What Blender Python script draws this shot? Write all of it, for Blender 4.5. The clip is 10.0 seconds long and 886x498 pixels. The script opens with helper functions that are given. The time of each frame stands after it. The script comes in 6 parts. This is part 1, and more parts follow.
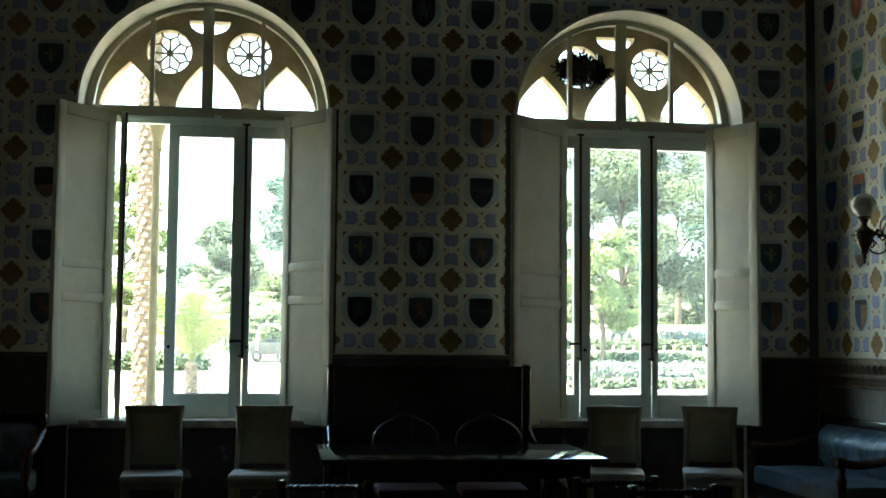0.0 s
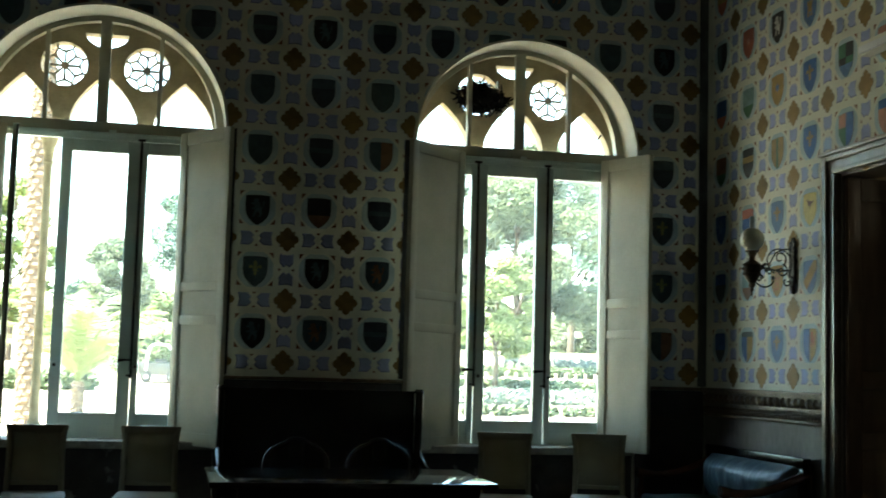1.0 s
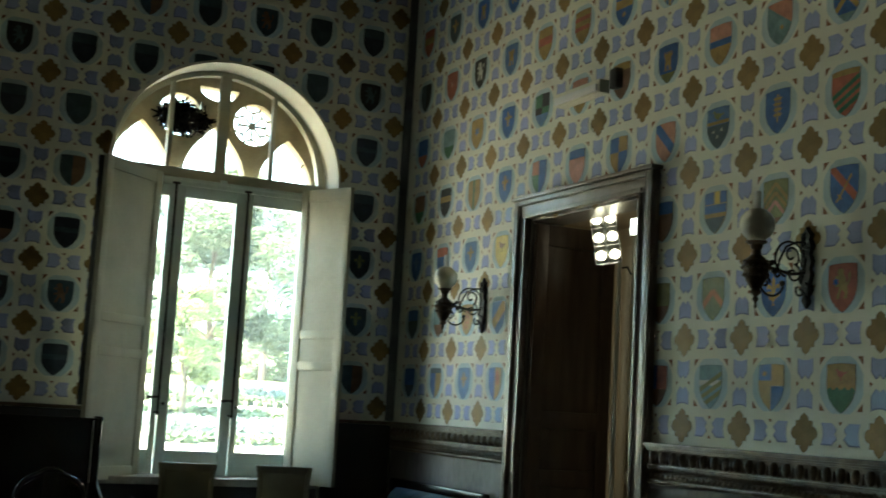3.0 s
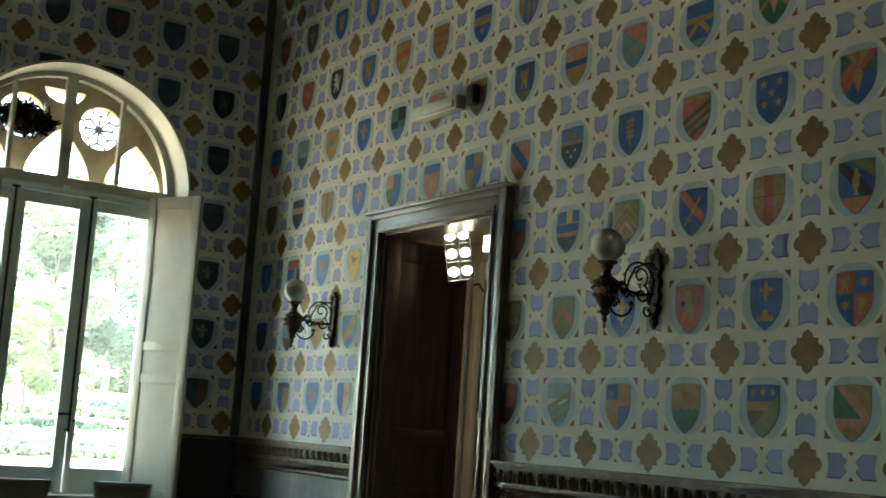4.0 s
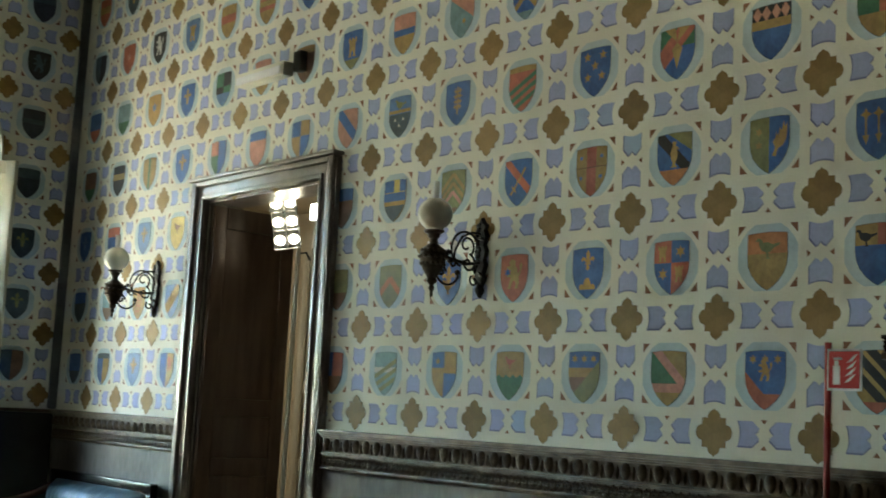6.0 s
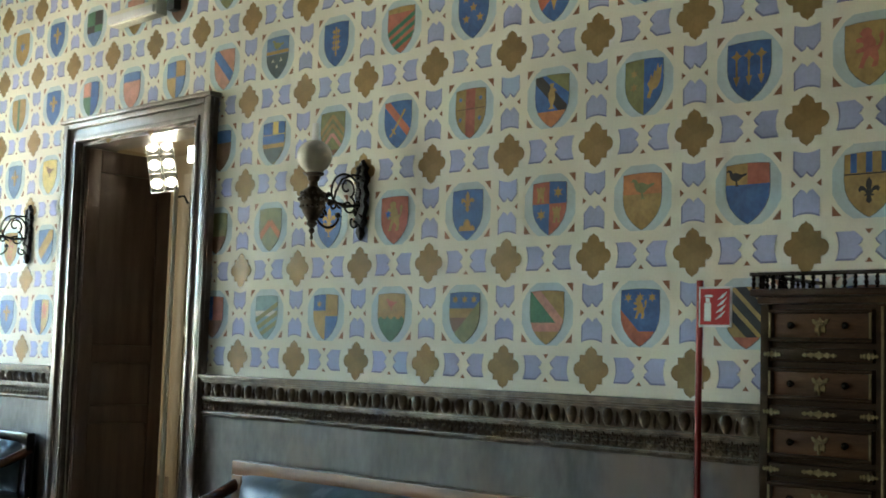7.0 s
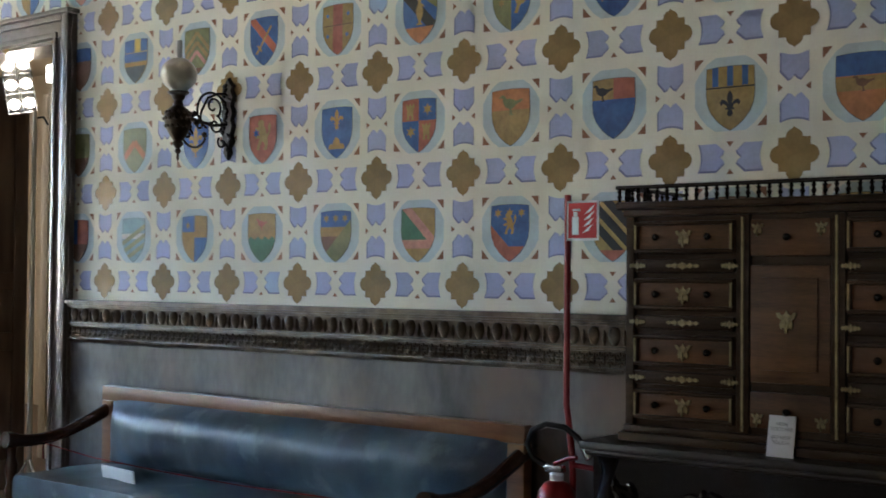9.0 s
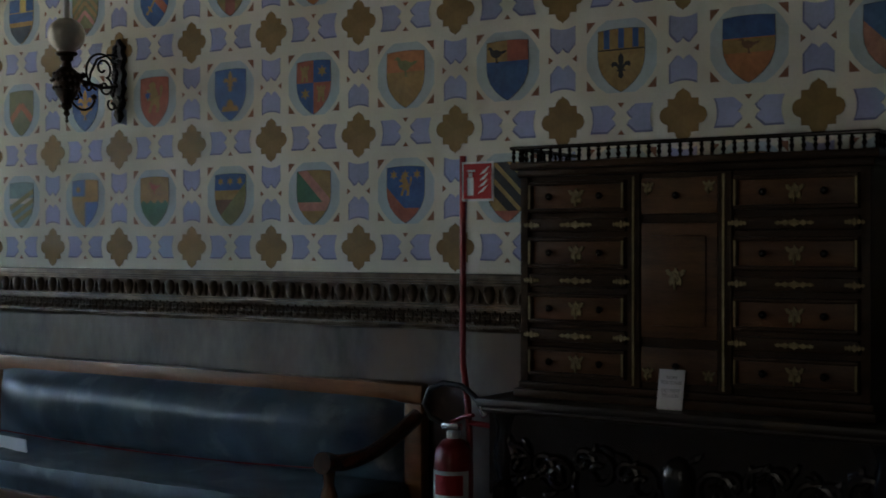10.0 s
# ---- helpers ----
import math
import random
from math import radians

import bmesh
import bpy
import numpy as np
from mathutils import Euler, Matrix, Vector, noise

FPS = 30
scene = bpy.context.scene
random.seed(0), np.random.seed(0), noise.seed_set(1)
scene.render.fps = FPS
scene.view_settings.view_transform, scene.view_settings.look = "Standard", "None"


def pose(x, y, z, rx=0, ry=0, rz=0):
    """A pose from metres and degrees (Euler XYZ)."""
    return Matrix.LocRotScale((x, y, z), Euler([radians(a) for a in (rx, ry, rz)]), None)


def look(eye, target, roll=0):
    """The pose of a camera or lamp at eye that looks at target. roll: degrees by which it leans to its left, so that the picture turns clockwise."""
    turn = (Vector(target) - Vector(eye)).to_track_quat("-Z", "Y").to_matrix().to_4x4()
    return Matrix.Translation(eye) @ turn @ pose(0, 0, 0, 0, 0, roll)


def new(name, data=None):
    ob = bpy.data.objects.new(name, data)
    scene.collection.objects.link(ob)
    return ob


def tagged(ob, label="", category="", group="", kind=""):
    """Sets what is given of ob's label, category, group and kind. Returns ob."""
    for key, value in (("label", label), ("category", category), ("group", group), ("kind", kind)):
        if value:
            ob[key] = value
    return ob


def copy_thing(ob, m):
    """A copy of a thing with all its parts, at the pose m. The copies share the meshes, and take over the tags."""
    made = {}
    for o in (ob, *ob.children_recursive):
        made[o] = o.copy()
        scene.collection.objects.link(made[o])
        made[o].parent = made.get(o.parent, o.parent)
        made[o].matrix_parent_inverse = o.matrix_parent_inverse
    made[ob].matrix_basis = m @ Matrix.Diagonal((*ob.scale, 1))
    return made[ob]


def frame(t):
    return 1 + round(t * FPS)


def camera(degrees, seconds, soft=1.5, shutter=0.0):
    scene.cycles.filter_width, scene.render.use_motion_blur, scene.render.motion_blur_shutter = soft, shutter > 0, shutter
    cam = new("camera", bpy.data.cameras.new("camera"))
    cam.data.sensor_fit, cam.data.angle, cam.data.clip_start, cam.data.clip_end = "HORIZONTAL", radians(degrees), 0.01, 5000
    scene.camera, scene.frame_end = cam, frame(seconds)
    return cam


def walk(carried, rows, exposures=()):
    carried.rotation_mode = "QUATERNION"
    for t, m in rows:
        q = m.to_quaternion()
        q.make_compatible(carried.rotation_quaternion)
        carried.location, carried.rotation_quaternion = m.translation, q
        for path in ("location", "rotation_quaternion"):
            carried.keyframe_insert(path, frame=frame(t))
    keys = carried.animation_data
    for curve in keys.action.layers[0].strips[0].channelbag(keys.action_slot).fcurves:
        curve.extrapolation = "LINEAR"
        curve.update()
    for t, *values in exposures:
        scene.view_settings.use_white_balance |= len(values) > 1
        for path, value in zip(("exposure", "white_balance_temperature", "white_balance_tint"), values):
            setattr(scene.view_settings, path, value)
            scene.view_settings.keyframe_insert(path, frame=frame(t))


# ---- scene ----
PATH = [
    (0, (-4.411, -5.919, 1.413), (-4.155, -3.941, 1.561), 0.5),
    (0.5, (-4.412, -5.927, 1.41), (-4.107, -3.957, 1.574), 1.1),
    (1, (-4.409, -5.915, 1.409), (-3.992, -3.968, 1.599), 1.6),
    (1.5, (-4.403, -5.901, 1.414), (-3.883, -3.982, 1.627), 2.0),
    (2, (-4.399, -5.887, 1.416), (-3.785, -3.997, 1.642), 2.5),
    (2.5, (-4.385, -5.856, 1.423), (-3.66, -4.007, 1.661), 2.9),
    (3, (-4.372, -5.829, 1.43), (-3.509, -4.043, 1.685), 3.3),
    (3.2, (-4.36, -5.807, 1.434), (-3.449, -4.046, 1.696), 3.4),
    (4.3, (-4.313, -5.741, 1.449), (-3.213, -4.098, 1.748), 3.9),
    (4.5, (-4.314, -5.743, 1.451), (-3.195, -4.114, 1.753), 3.9),
    (5, (-4.303, -5.731, 1.456), (-3.143, -4.13, 1.757), 3.7),
    (5.2, (-4.302, -5.728, 1.453), (-3.125, -4.139, 1.751), 3.7),
    (6.3, (-4.317, -5.738, 1.449), (-2.979, -4.27, 1.683), 2.6),
    (6.5, (-4.308, -5.748, 1.455), (-2.938, -4.307, 1.671), 2.4),
    (7, (-4.309, -5.743, 1.459), (-2.876, -4.358, 1.63), 1.8),
    (7.5, (-4.31, -5.741, 1.462), (-2.848, -4.383, 1.6), 1.4),
    (8, (-4.311, -5.741, 1.463), (-2.822, -4.409, 1.57), 1.0),
    (8.5, (-4.306, -5.742, 1.459), (-2.782, -4.449, 1.536), 0.7),
    (9, (-4.299, -5.745, 1.453), (-2.727, -4.51, 1.5), 0.5),
    (9.5, (-4.305, -5.752, 1.44), (-2.682, -4.583, 1.462), 0.2),
    (10, (-4.319, -5.757, 1.431), (-2.649, -4.656, 1.426), -0.0),
]
cam = camera(38.8, 10.0, soft=1.6, shutter=0.35)
EXPOSURES = [(0.0, 3.8, 7050, -10), (2.0, 4.2, 7200, -14), (3.0, 4.5, 7200, -12), (4.5, 4.95, 7200, -7), (5.2, 5.35, 7250, -6), (6.5, 5.85, 7100, -3), (8.0, 6.35, 6700, 5), (8.6, 6.45, 6550, 9), (9.0, 6.1, 6500, 12), (9.5, 5.55, 6450, 13), (10.0, 4.55, 6550, 11)]
walk(cam, [(t, look(eye, target, roll)) for t, eye, target, roll in PATH], EXPOSURES)

# ---- world and light ----
world = bpy.data.worlds.new("world")
scene.world = world
world.use_nodes = True
wn = world.node_tree.nodes
sky = wn.new("ShaderNodeTexSky")
sky.sky_type, sky.sun_disc = "NISHITA", False
sky.sun_elevation, sky.sun_rotation = radians(59), radians(248)
world.node_tree.links.new(sky.outputs[0], wn["Background"].inputs[0])
wn["Background"].inputs[1].default_value = 0.125
sun = new("sun", bpy.data.lights.new("sun", "SUN"))
sun.data.energy, sun.data.angle, sun.data.color = 2.9, radians(0.5), (1, 0.95, 0.87)
sun.matrix_world = look((-20, -8, 36), (0, 0, 0))


def area(name, eye, target, w, h, power, color):
    lamp = new(name, bpy.data.lights.new(name, "AREA"))
    lamp.data.shape, lamp.data.size, lamp.data.size_y = "RECTANGLE", w, h
    lamp.data.energy, lamp.data.color = power, color
    lamp.matrix_world = look(eye, target)


# added fill lamps beside and behind the camera, as daylight from unseen windows
area("fill_light", (-8.44, 3.95, 2.3), (-8.44, 0, 1.7), 1.5, 2.6, 0.3, (1.0, 0.95, 0.82))
area("fill_light", (-10.7, 2.2, 2.3), (-6, 2.2, 1.8), 1.5, 2.6, 0.15, (1.0, 0.95, 0.82))
area("fill_light", (-10.7, -1.0, 2.3), (-6, -1.0, 1.6), 1.5, 2.6, 0.1, (1.0, 0.95, 0.82))
area("fill_light", (-10.7, -4.6, 2.3), (-6, -4.6, 1.6), 1.5, 2.6, 0.4, (1.0, 0.95, 0.82))


# added fill lamp, out of view, that brightens the room behind the doorway
area("fill_light", (1.1, 6.75, 2.0), (2.2, 2.5, 1.4), 1.2, 2.0, 1.6, (1.0, 0.96, 0.86))


# ---- materials ----
def rgb(c):
    return (*c, 1.0)


def mat(name, color, rough=0.6, metal=0.0, vary=0.18, scale=6.0, fine=60.0, bump=0.15, second=None, patch=0.0, patch_scale=3.0, per_object=0.0, spec=0.5, stretch=(1, 1, 1), coat=0.0):
    """A surface with grain at two scales, an optional second colour in patches, and relief."""
    m = bpy.data.materials.new(name)
    m.use_nodes = True
    nt = m.node_tree
    nodes, link = nt.nodes, nt.links.new
    bsdf = nodes["Principled BSDF"]
    bsdf.inputs["Roughness"].default_value = rough
    bsdf.inputs["Metallic"].default_value = metal
    bsdf.inputs["Specular IOR Level"].default_value = spec
    bsdf.inputs["Coat Weight"].default_value = coat
    geo = nodes.new("ShaderNodeTexCoord")
    mapping = nodes.new("ShaderNodeMapping")
    mapping.inputs["Scale"].default_value = stretch
    link(geo.outputs["Object"], mapping.inputs[0])
    big = nodes.new("ShaderNodeTexNoise")
    big.inputs["Scale"].default_value, big.inputs["Detail"].default_value = scale, 5
    small = nodes.new("ShaderNodeTexNoise")
    small.inputs["Scale"].default_value, small.inputs["Detail"].default_value = fine, 3
    link(mapping.outputs[0], big.inputs[0])
    link(mapping.outputs[0], small.inputs[0])
    ramp = nodes.new("ShaderNodeValToRGB")
    lo = tuple(max(0.0, v * (1 - vary)) for v in color)
    hi = tuple(min(1.0, v * (1 + vary)) for v in color)
    ramp.color_ramp.elements[0].color, ramp.color_ramp.elements[1].color = rgb(lo), rgb(hi)
    ramp.color_ramp.elements[0].position, ramp.color_ramp.elements[1].position = 0.3, 0.7
    add = nodes.new("ShaderNodeMath")
    add.operation = "MULTIPLY_ADD"
    link(small.outputs[0], add.inputs[0])
    add.inputs[1].default_value = 0.35
    link(big.outputs[0], add.inputs[2])
    sub = nodes.new("ShaderNodeMath")
    sub.operation = "SUBTRACT"
    link(add.outputs[0], sub.inputs[0])
    sub.inputs[1].default_value = 0.175
    link(sub.outputs[0], ramp.inputs[0])
    out = ramp.outputs[0]
    if second:
        third = nodes.new("ShaderNodeTexNoise")
        third.inputs["Scale"].default_value, third.inputs["Detail"].default_value = patch_scale, 6
        link(mapping.outputs[0], third.inputs[0])
        cut = nodes.new("ShaderNodeMapRange")
        cut.inputs[1].default_value, cut.inputs[2].default_value = 0.62 - patch, 0.70 - patch
        link(third.outputs[0], cut.inputs[0])
        mix = nodes.new("ShaderNodeMix")
        mix.data_type = "RGBA"
        link(cut.outputs[0], mix.inputs[0])
        link(out, mix.inputs[6])
        mix.inputs[7].default_value = rgb(second)
        out = mix.outputs[2]
    if per_object:
        info = nodes.new("ShaderNodeObjectInfo")
        hsv = nodes.new("ShaderNodeHueSaturation")
        span = nodes.new("ShaderNodeMapRange")
        span.inputs[3].default_value, span.inputs[4].default_value = 1 - per_object, 1 + per_object
        link(info.outputs["Random"], span.inputs[0])
        link(span.outputs[0], hsv.inputs["Value"])
        link(out, hsv.inputs["Color"])
        out = hsv.outputs[0]
    link(out, bsdf.inputs["Base Color"])
    if bump:
        b = nodes.new("ShaderNodeBump")
        b.inputs["Strength"].default_value, b.inputs["Distance"].default_value = bump, 0.01
        link(add.outputs[0], b.inputs["Height"])
        link(b.outputs[0], bsdf.inputs["Normal"])
    return m


def glow(name, color, strength):
    m = bpy.data.materials.new(name)
    m.use_nodes = True
    b = m.node_tree.nodes["Principled BSDF"]
    b.inputs["Base Color"].default_value = rgb(color)
    b.inputs["Emission Color"].default_value = rgb(color)
    b.inputs["Emission Strength"].default_value = strength
    return m


def glassy(name, color, rough=0.0):
    m = bpy.data.materials.new(name)
    m.use_nodes = True
    b = m.node_tree.nodes["Principled BSDF"]
    b.inputs["Base Color"].default_value = rgb(color)
    b.inputs["Transmission Weight"].default_value = 1.0
    b.inputs["Roughness"].default_value = rough
    b.inputs["IOR"].default_value = 1.02
    return m


M = {}
M["wall"] = mat("painted_plaster", (0.74, 0.74, 0.66), 0.75, vary=0.08, scale=1.6, fine=90, bump=0.06, second=(0.64, 0.63, 0.55), patch=0.0, patch_scale=2.2)
M["lilacdark"] = mat("lilac_shadow_paint", (0.19, 0.21, 0.38), 0.75, vary=0.15, scale=5, bump=0.05)
M["lilac"] = mat("lilac_paint", (0.37, 0.42, 0.66), 0.75, vary=0.14, scale=3, bump=0.05, second=(0.36, 0.50, 0.69), patch=0.03, patch_scale=1.1)
M["pale"] = mat("pale_blue_paint", (0.47, 0.58, 0.62), 0.75, vary=0.12, scale=5, bump=0.05)
M["rust"] = mat("rust_paint", (0.26, 0.12, 0.07), 0.75, vary=0.2, bump=0.05)
M["bronze"] = mat("dull_gold_paint", (0.25, 0.158, 0.05), 0.62, metal=0.1, vary=0.2, scale=9, bump=0.08, per_object=0.15)
# S is a blue darkened to carry the shade of the backlit window wall
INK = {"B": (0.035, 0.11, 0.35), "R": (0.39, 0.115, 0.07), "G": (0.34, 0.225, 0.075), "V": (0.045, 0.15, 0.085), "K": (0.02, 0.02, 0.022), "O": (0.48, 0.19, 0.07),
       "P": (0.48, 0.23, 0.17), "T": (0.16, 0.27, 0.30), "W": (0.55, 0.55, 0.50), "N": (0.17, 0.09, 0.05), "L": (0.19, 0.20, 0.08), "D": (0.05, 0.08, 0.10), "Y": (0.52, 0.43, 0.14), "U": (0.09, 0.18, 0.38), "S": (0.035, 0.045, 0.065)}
for key, c in INK.items():
    M["ink" + key] = mat("heraldic_paint", c, 0.6, vary=0.22, scale=14, bump=0.1, per_object=0.1)
M["farwall"] = mat("muted_patterned_plaster", (0.15, 0.14, 0.12), 0.8, vary=0.3, scale=3, bump=0.05)
M["white"] = mat("white_plaster", (0.78, 0.76, 0.68), 0.8, vary=0.06, scale=2, bump=0.1)
M["frame"] = mat("white_window_paint", (0.78, 0.88, 0.85), 0.4, vary=0.06, scale=4, bump=0.05)
M["shutter"] = mat("cream_shutter_paint", (0.43, 0.41, 0.32), 0.5, vary=0.1, scale=3, bump=0.06)
M["stone"] = mat("tracery_stone", (0.40, 0.33, 0.22), 0.85, vary=0.2, scale=7, bump=0.3)
M["sill"] = mat("worn_sill_stone", (0.34, 0.31, 0.27), 0.85, vary=0.3, scale=9, bump=0.4, second=(0.6, 0.58, 0.52), patch=0.05, patch_scale=7)
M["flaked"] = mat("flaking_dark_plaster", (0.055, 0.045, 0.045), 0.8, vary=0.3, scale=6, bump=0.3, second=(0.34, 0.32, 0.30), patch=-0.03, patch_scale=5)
# blue grey of the corner shade, put in as colour
M["cornershade"] = mat("blue_grey_corner_shade", (0.12, 0.13, 0.145), 0.7, vary=0.3, scale=3, bump=0.08)
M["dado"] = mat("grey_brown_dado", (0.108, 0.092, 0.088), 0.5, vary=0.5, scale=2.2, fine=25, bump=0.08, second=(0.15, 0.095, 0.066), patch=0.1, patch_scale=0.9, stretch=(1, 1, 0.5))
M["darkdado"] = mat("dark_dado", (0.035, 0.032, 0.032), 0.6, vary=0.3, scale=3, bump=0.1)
M["carved"] = mat("carved_dark_wood", (0.11, 0.078, 0.048), 0.42, vary=0.5, scale=14, fine=120, bump=0.3, spec=0.35)
M["doorwood"] = mat("dark_door_wood", (0.13, 0.086, 0.066), 0.3, vary=0.3, scale=3, fine=40, bump=0.1, stretch=(6, 6, 0.6))
M["casing"] = mat("dark_casing_wood", (0.235, 0.2, 0.175), 0.28, vary=0.3, scale=5, bump=0.05)
M["polished"] = mat("polished_black_wood", (0.02, 0.017, 0.015), 0.12, vary=0.2, scale=8, bump=0.02, coat=0.5)
M["walnut"] = mat("walnut_cabinet_wood", (0.048, 0.025, 0.0115), 0.36, vary=0.4, scale=4, fine=50, bump=0.08, spec=0.18, stretch=(1, 0.6, 6))
M["panelwood"] = mat("reddish_walnut_panel", (0.135, 0.06, 0.024), 0.36, vary=0.45, scale=3, fine=45, bump=0.06, spec=0.3, stretch=(1, 0.6, 6))
M["ebony"] = mat("blackened_wood", (0.012, 0.009, 0.007), 0.22, vary=0.3, scale=8, bump=0.1, spec=0.45)
M["worn"] = mat("worn_blackened_wood", (0.024, 0.016, 0.010), 0.4, vary=0.4, scale=6, bump=0.2, second=(0.13, 0.085, 0.04), patch=0.02, patch_scale=6, stretch=(1, 0.5, 1))
M["sofawood"] = mat("orange_brown_wood", (0.21, 0.082, 0.026), 0.36, vary=0.3, scale=3, fine=45, bump=0.06, stretch=(1, 0.5, 5))
M["armwood"] = mat("dark_mahogany", (0.075, 0.03, 0.017), 0.25, vary=0.3, scale=5, bump=0.04, coat=0.3)
M["leather"] = mat("blue_grey_leather", (0.066, 0.104, 0.138), 0.37, vary=0.35, scale=4, fine=160, bump=0.25, second=(0.14, 0.185, 0.21), patch=0.02, patch_scale=5)
M["iron"] = mat("blackened_iron", (0.02, 0.017, 0.015), 0.42, metal=0.6, vary=0.4, scale=20, bump=0.3)
M["font"] = mat("dark_bronze", (0.085, 0.06, 0.038), 0.36, metal=0.6, vary=0.4, scale=25, bump=0.25)
M["brass"] = mat("worn_brass", (0.31, 0.25, 0.135), 0.42, metal=0.55, vary=0.3, scale=25, bump=0.15)
M["opal"] = mat("opal_glass", (0.90, 0.88, 0.78), 0.18, vary=0.04, scale=3, bump=0)
M["clear"] = glassy("clear_glass", (0.93, 0.95, 0.96), 0.25)
M["clear"].node_tree.nodes["Principled BSDF"].inputs["Transmission Weight"].default_value = 0.1
M["pane"] = glassy("window_glass", (0.97, 0.99, 0.99))
nt = M["pane"].node_tree
dust, haze, mix, grime = nt.nodes.new("ShaderNodeBsdfTranslucent"), nt.nodes.new("ShaderNodeTexNoise"), nt.nodes.new("ShaderNodeMixShader"), nt.nodes.new("ShaderNodeMapRange")
dust.inputs["Color"].default_value = (0.80, 0.93, 0.93, 1)
haze.inputs["Scale"].default_value, haze.inputs["Detail"].default_value = 2.5, 6
grime.inputs[3].default_value, grime.inputs[4].default_value = 0.012, 0.03
nt.links.new(haze.outputs[0], grime.inputs[0])
nt.links.new(grime.outputs[0], mix.inputs[0])
nt.links.new(nt.nodes["Principled BSDF"].outputs[0], mix.inputs[1])
nt.links.new(dust.outputs[0], mix.inputs[2])
nt.links.new(mix.outputs[0], nt.nodes["Material Output"].inputs[0])
M["red"] = mat("red_enamel", (0.28, 0.010, 0.010), 0.32, vary=0.12, bump=0.03)
M["signred"] = mat("sign_red", (0.50, 0.015, 0.02), 0.45, vary=0.05, bump=0)
M["paper"] = mat("white_card", (0.83, 0.84, 0.87), 0.7, vary=0.04, bump=0.02)
M["grey"] = mat("grey_print", (0.22, 0.22, 0.24), 0.7, bump=0)
M["rubber"] = mat("black_rubber", (0.015, 0.015, 0.015), 0.5, bump=0.05)
M["box"] = mat("pale_plastic", (0.80, 0.79, 0.70), 0.35, vary=0.05, bump=0)
M["darkbox"] = mat("dark_plastic", (0.05, 0.05, 0.045), 0.4, bump=0)
M["chairwood"] = mat("pale_olive_chair_paint", (0.26, 0.24, 0.17), 0.5, vary=0.15, scale=6, bump=0.05)
M["canvas"] = mat("chair_fabric", (0.30, 0.28, 0.20), 0.85, vary=0.12, scale=5, fine=220, bump=0.2)
M["seat"] = mat("worn_seat_cloth", (0.45, 0.45, 0.42), 0.6, vary=0.12, scale=4, fine=200, bump=0.15)
M["crimson"] = mat("crimson_cloth", (0.06, 0.008, 0.01), 0.8, vary=0.2, fine=200, bump=0.15)
M["floor"] = mat("brown_floor_tile", (0.105, 0.068, 0.048), 0.4, vary=0.25, scale=2, bump=0.05)
M["ceiling"] = mat("ceiling_paint", (0.30, 0.265, 0.21), 0.8, vary=0.1, scale=1, bump=0.05)
M["cream"] = mat("cream_paint", (0.50, 0.42, 0.31), 0.6, vary=0.08, scale=2, bump=0.04)
M["steel"] = mat("bright_steel", (0.62, 0.64, 0.66), 0.25, metal=0.9, vary=0.08, bump=0)
M["bulb"] = glow("lit_floodlamp", (1.0, 0.9, 0.76), 0.55)
M["panelglow"] = glow("lit_white_panel", (0.9, 0.94, 1.0), 0.3)
M["gravel"] = mat("pale_gravel", (0.48, 0.40, 0.32), 0.95, vary=0.15, scale=0.3, fine=4, bump=0.2, second=(0.19, 0.22, 0.08), patch=0.06, patch_scale=0.12)
M["bark"] = mat("palm_bark", (0.16, 0.12, 0.085), 0.9, vary=0.3, scale=4, bump=0.5)
M["trunk"] = mat("tree_bark", (0.07, 0.055, 0.04), 0.9, vary=0.3, scale=3, bump=0.5)
M["leafA"] = mat("oak_leaf", (0.075, 0.095, 0.045), 0.6, vary=0.45, scale=0.7, bump=0)
M["leafB"] = mat("pine_leaf", (0.055, 0.095, 0.062), 0.6, vary=0.4, scale=0.7, bump=0)
M["leafC"] = mat("sunlit_leaf", (0.13, 0.165, 0.05), 0.6, vary=0.4, scale=0.6, bump=0)
M["frond"] = mat("palm_frond", (0.21, 0.25, 0.10), 0.5, vary=0.3, scale=1, bump=0)
M["hedge"] = mat("hedge_leaf", (0.09, 0.115, 0.055), 0.7, vary=0.4, scale=1, bump=0)
M["agave"] = mat("grey_green_leaf", (0.17, 0.205, 0.17), 0.6, vary=0.3, scale=1, bump=0)
M["wallstone"] = mat("low_stone", (0.45, 0.40, 0.32), 0.9, vary=0.2, scale=2, bump=0.3)


# ---- mesh builders ----
def box(bm, x0, x1, y0, y1, z0, z1, bevel=0.0):
    r = bmesh.ops.create_cube(bm, size=1.0, matrix=Matrix.Translation(((x0 + x1) / 2, (y0 + y1) / 2, (z0 + z1) / 2)) @ Matrix.Diagonal((abs(x1 - x0), abs(y1 - y0), abs(z1 - z0), 1)))
    if bevel:
        edges = list({e for v in r["verts"] for e in v.link_edges})
        bmesh.ops.bevel(bm, geom=edges, offset=bevel, segments=2, affect="EDGES", profile=0.6)
    return bm


def boxes(*rows, bevel=0.0):
    bm = bmesh.new()
    for r in rows:
        box(bm, *r, bevel=bevel)
    return bm


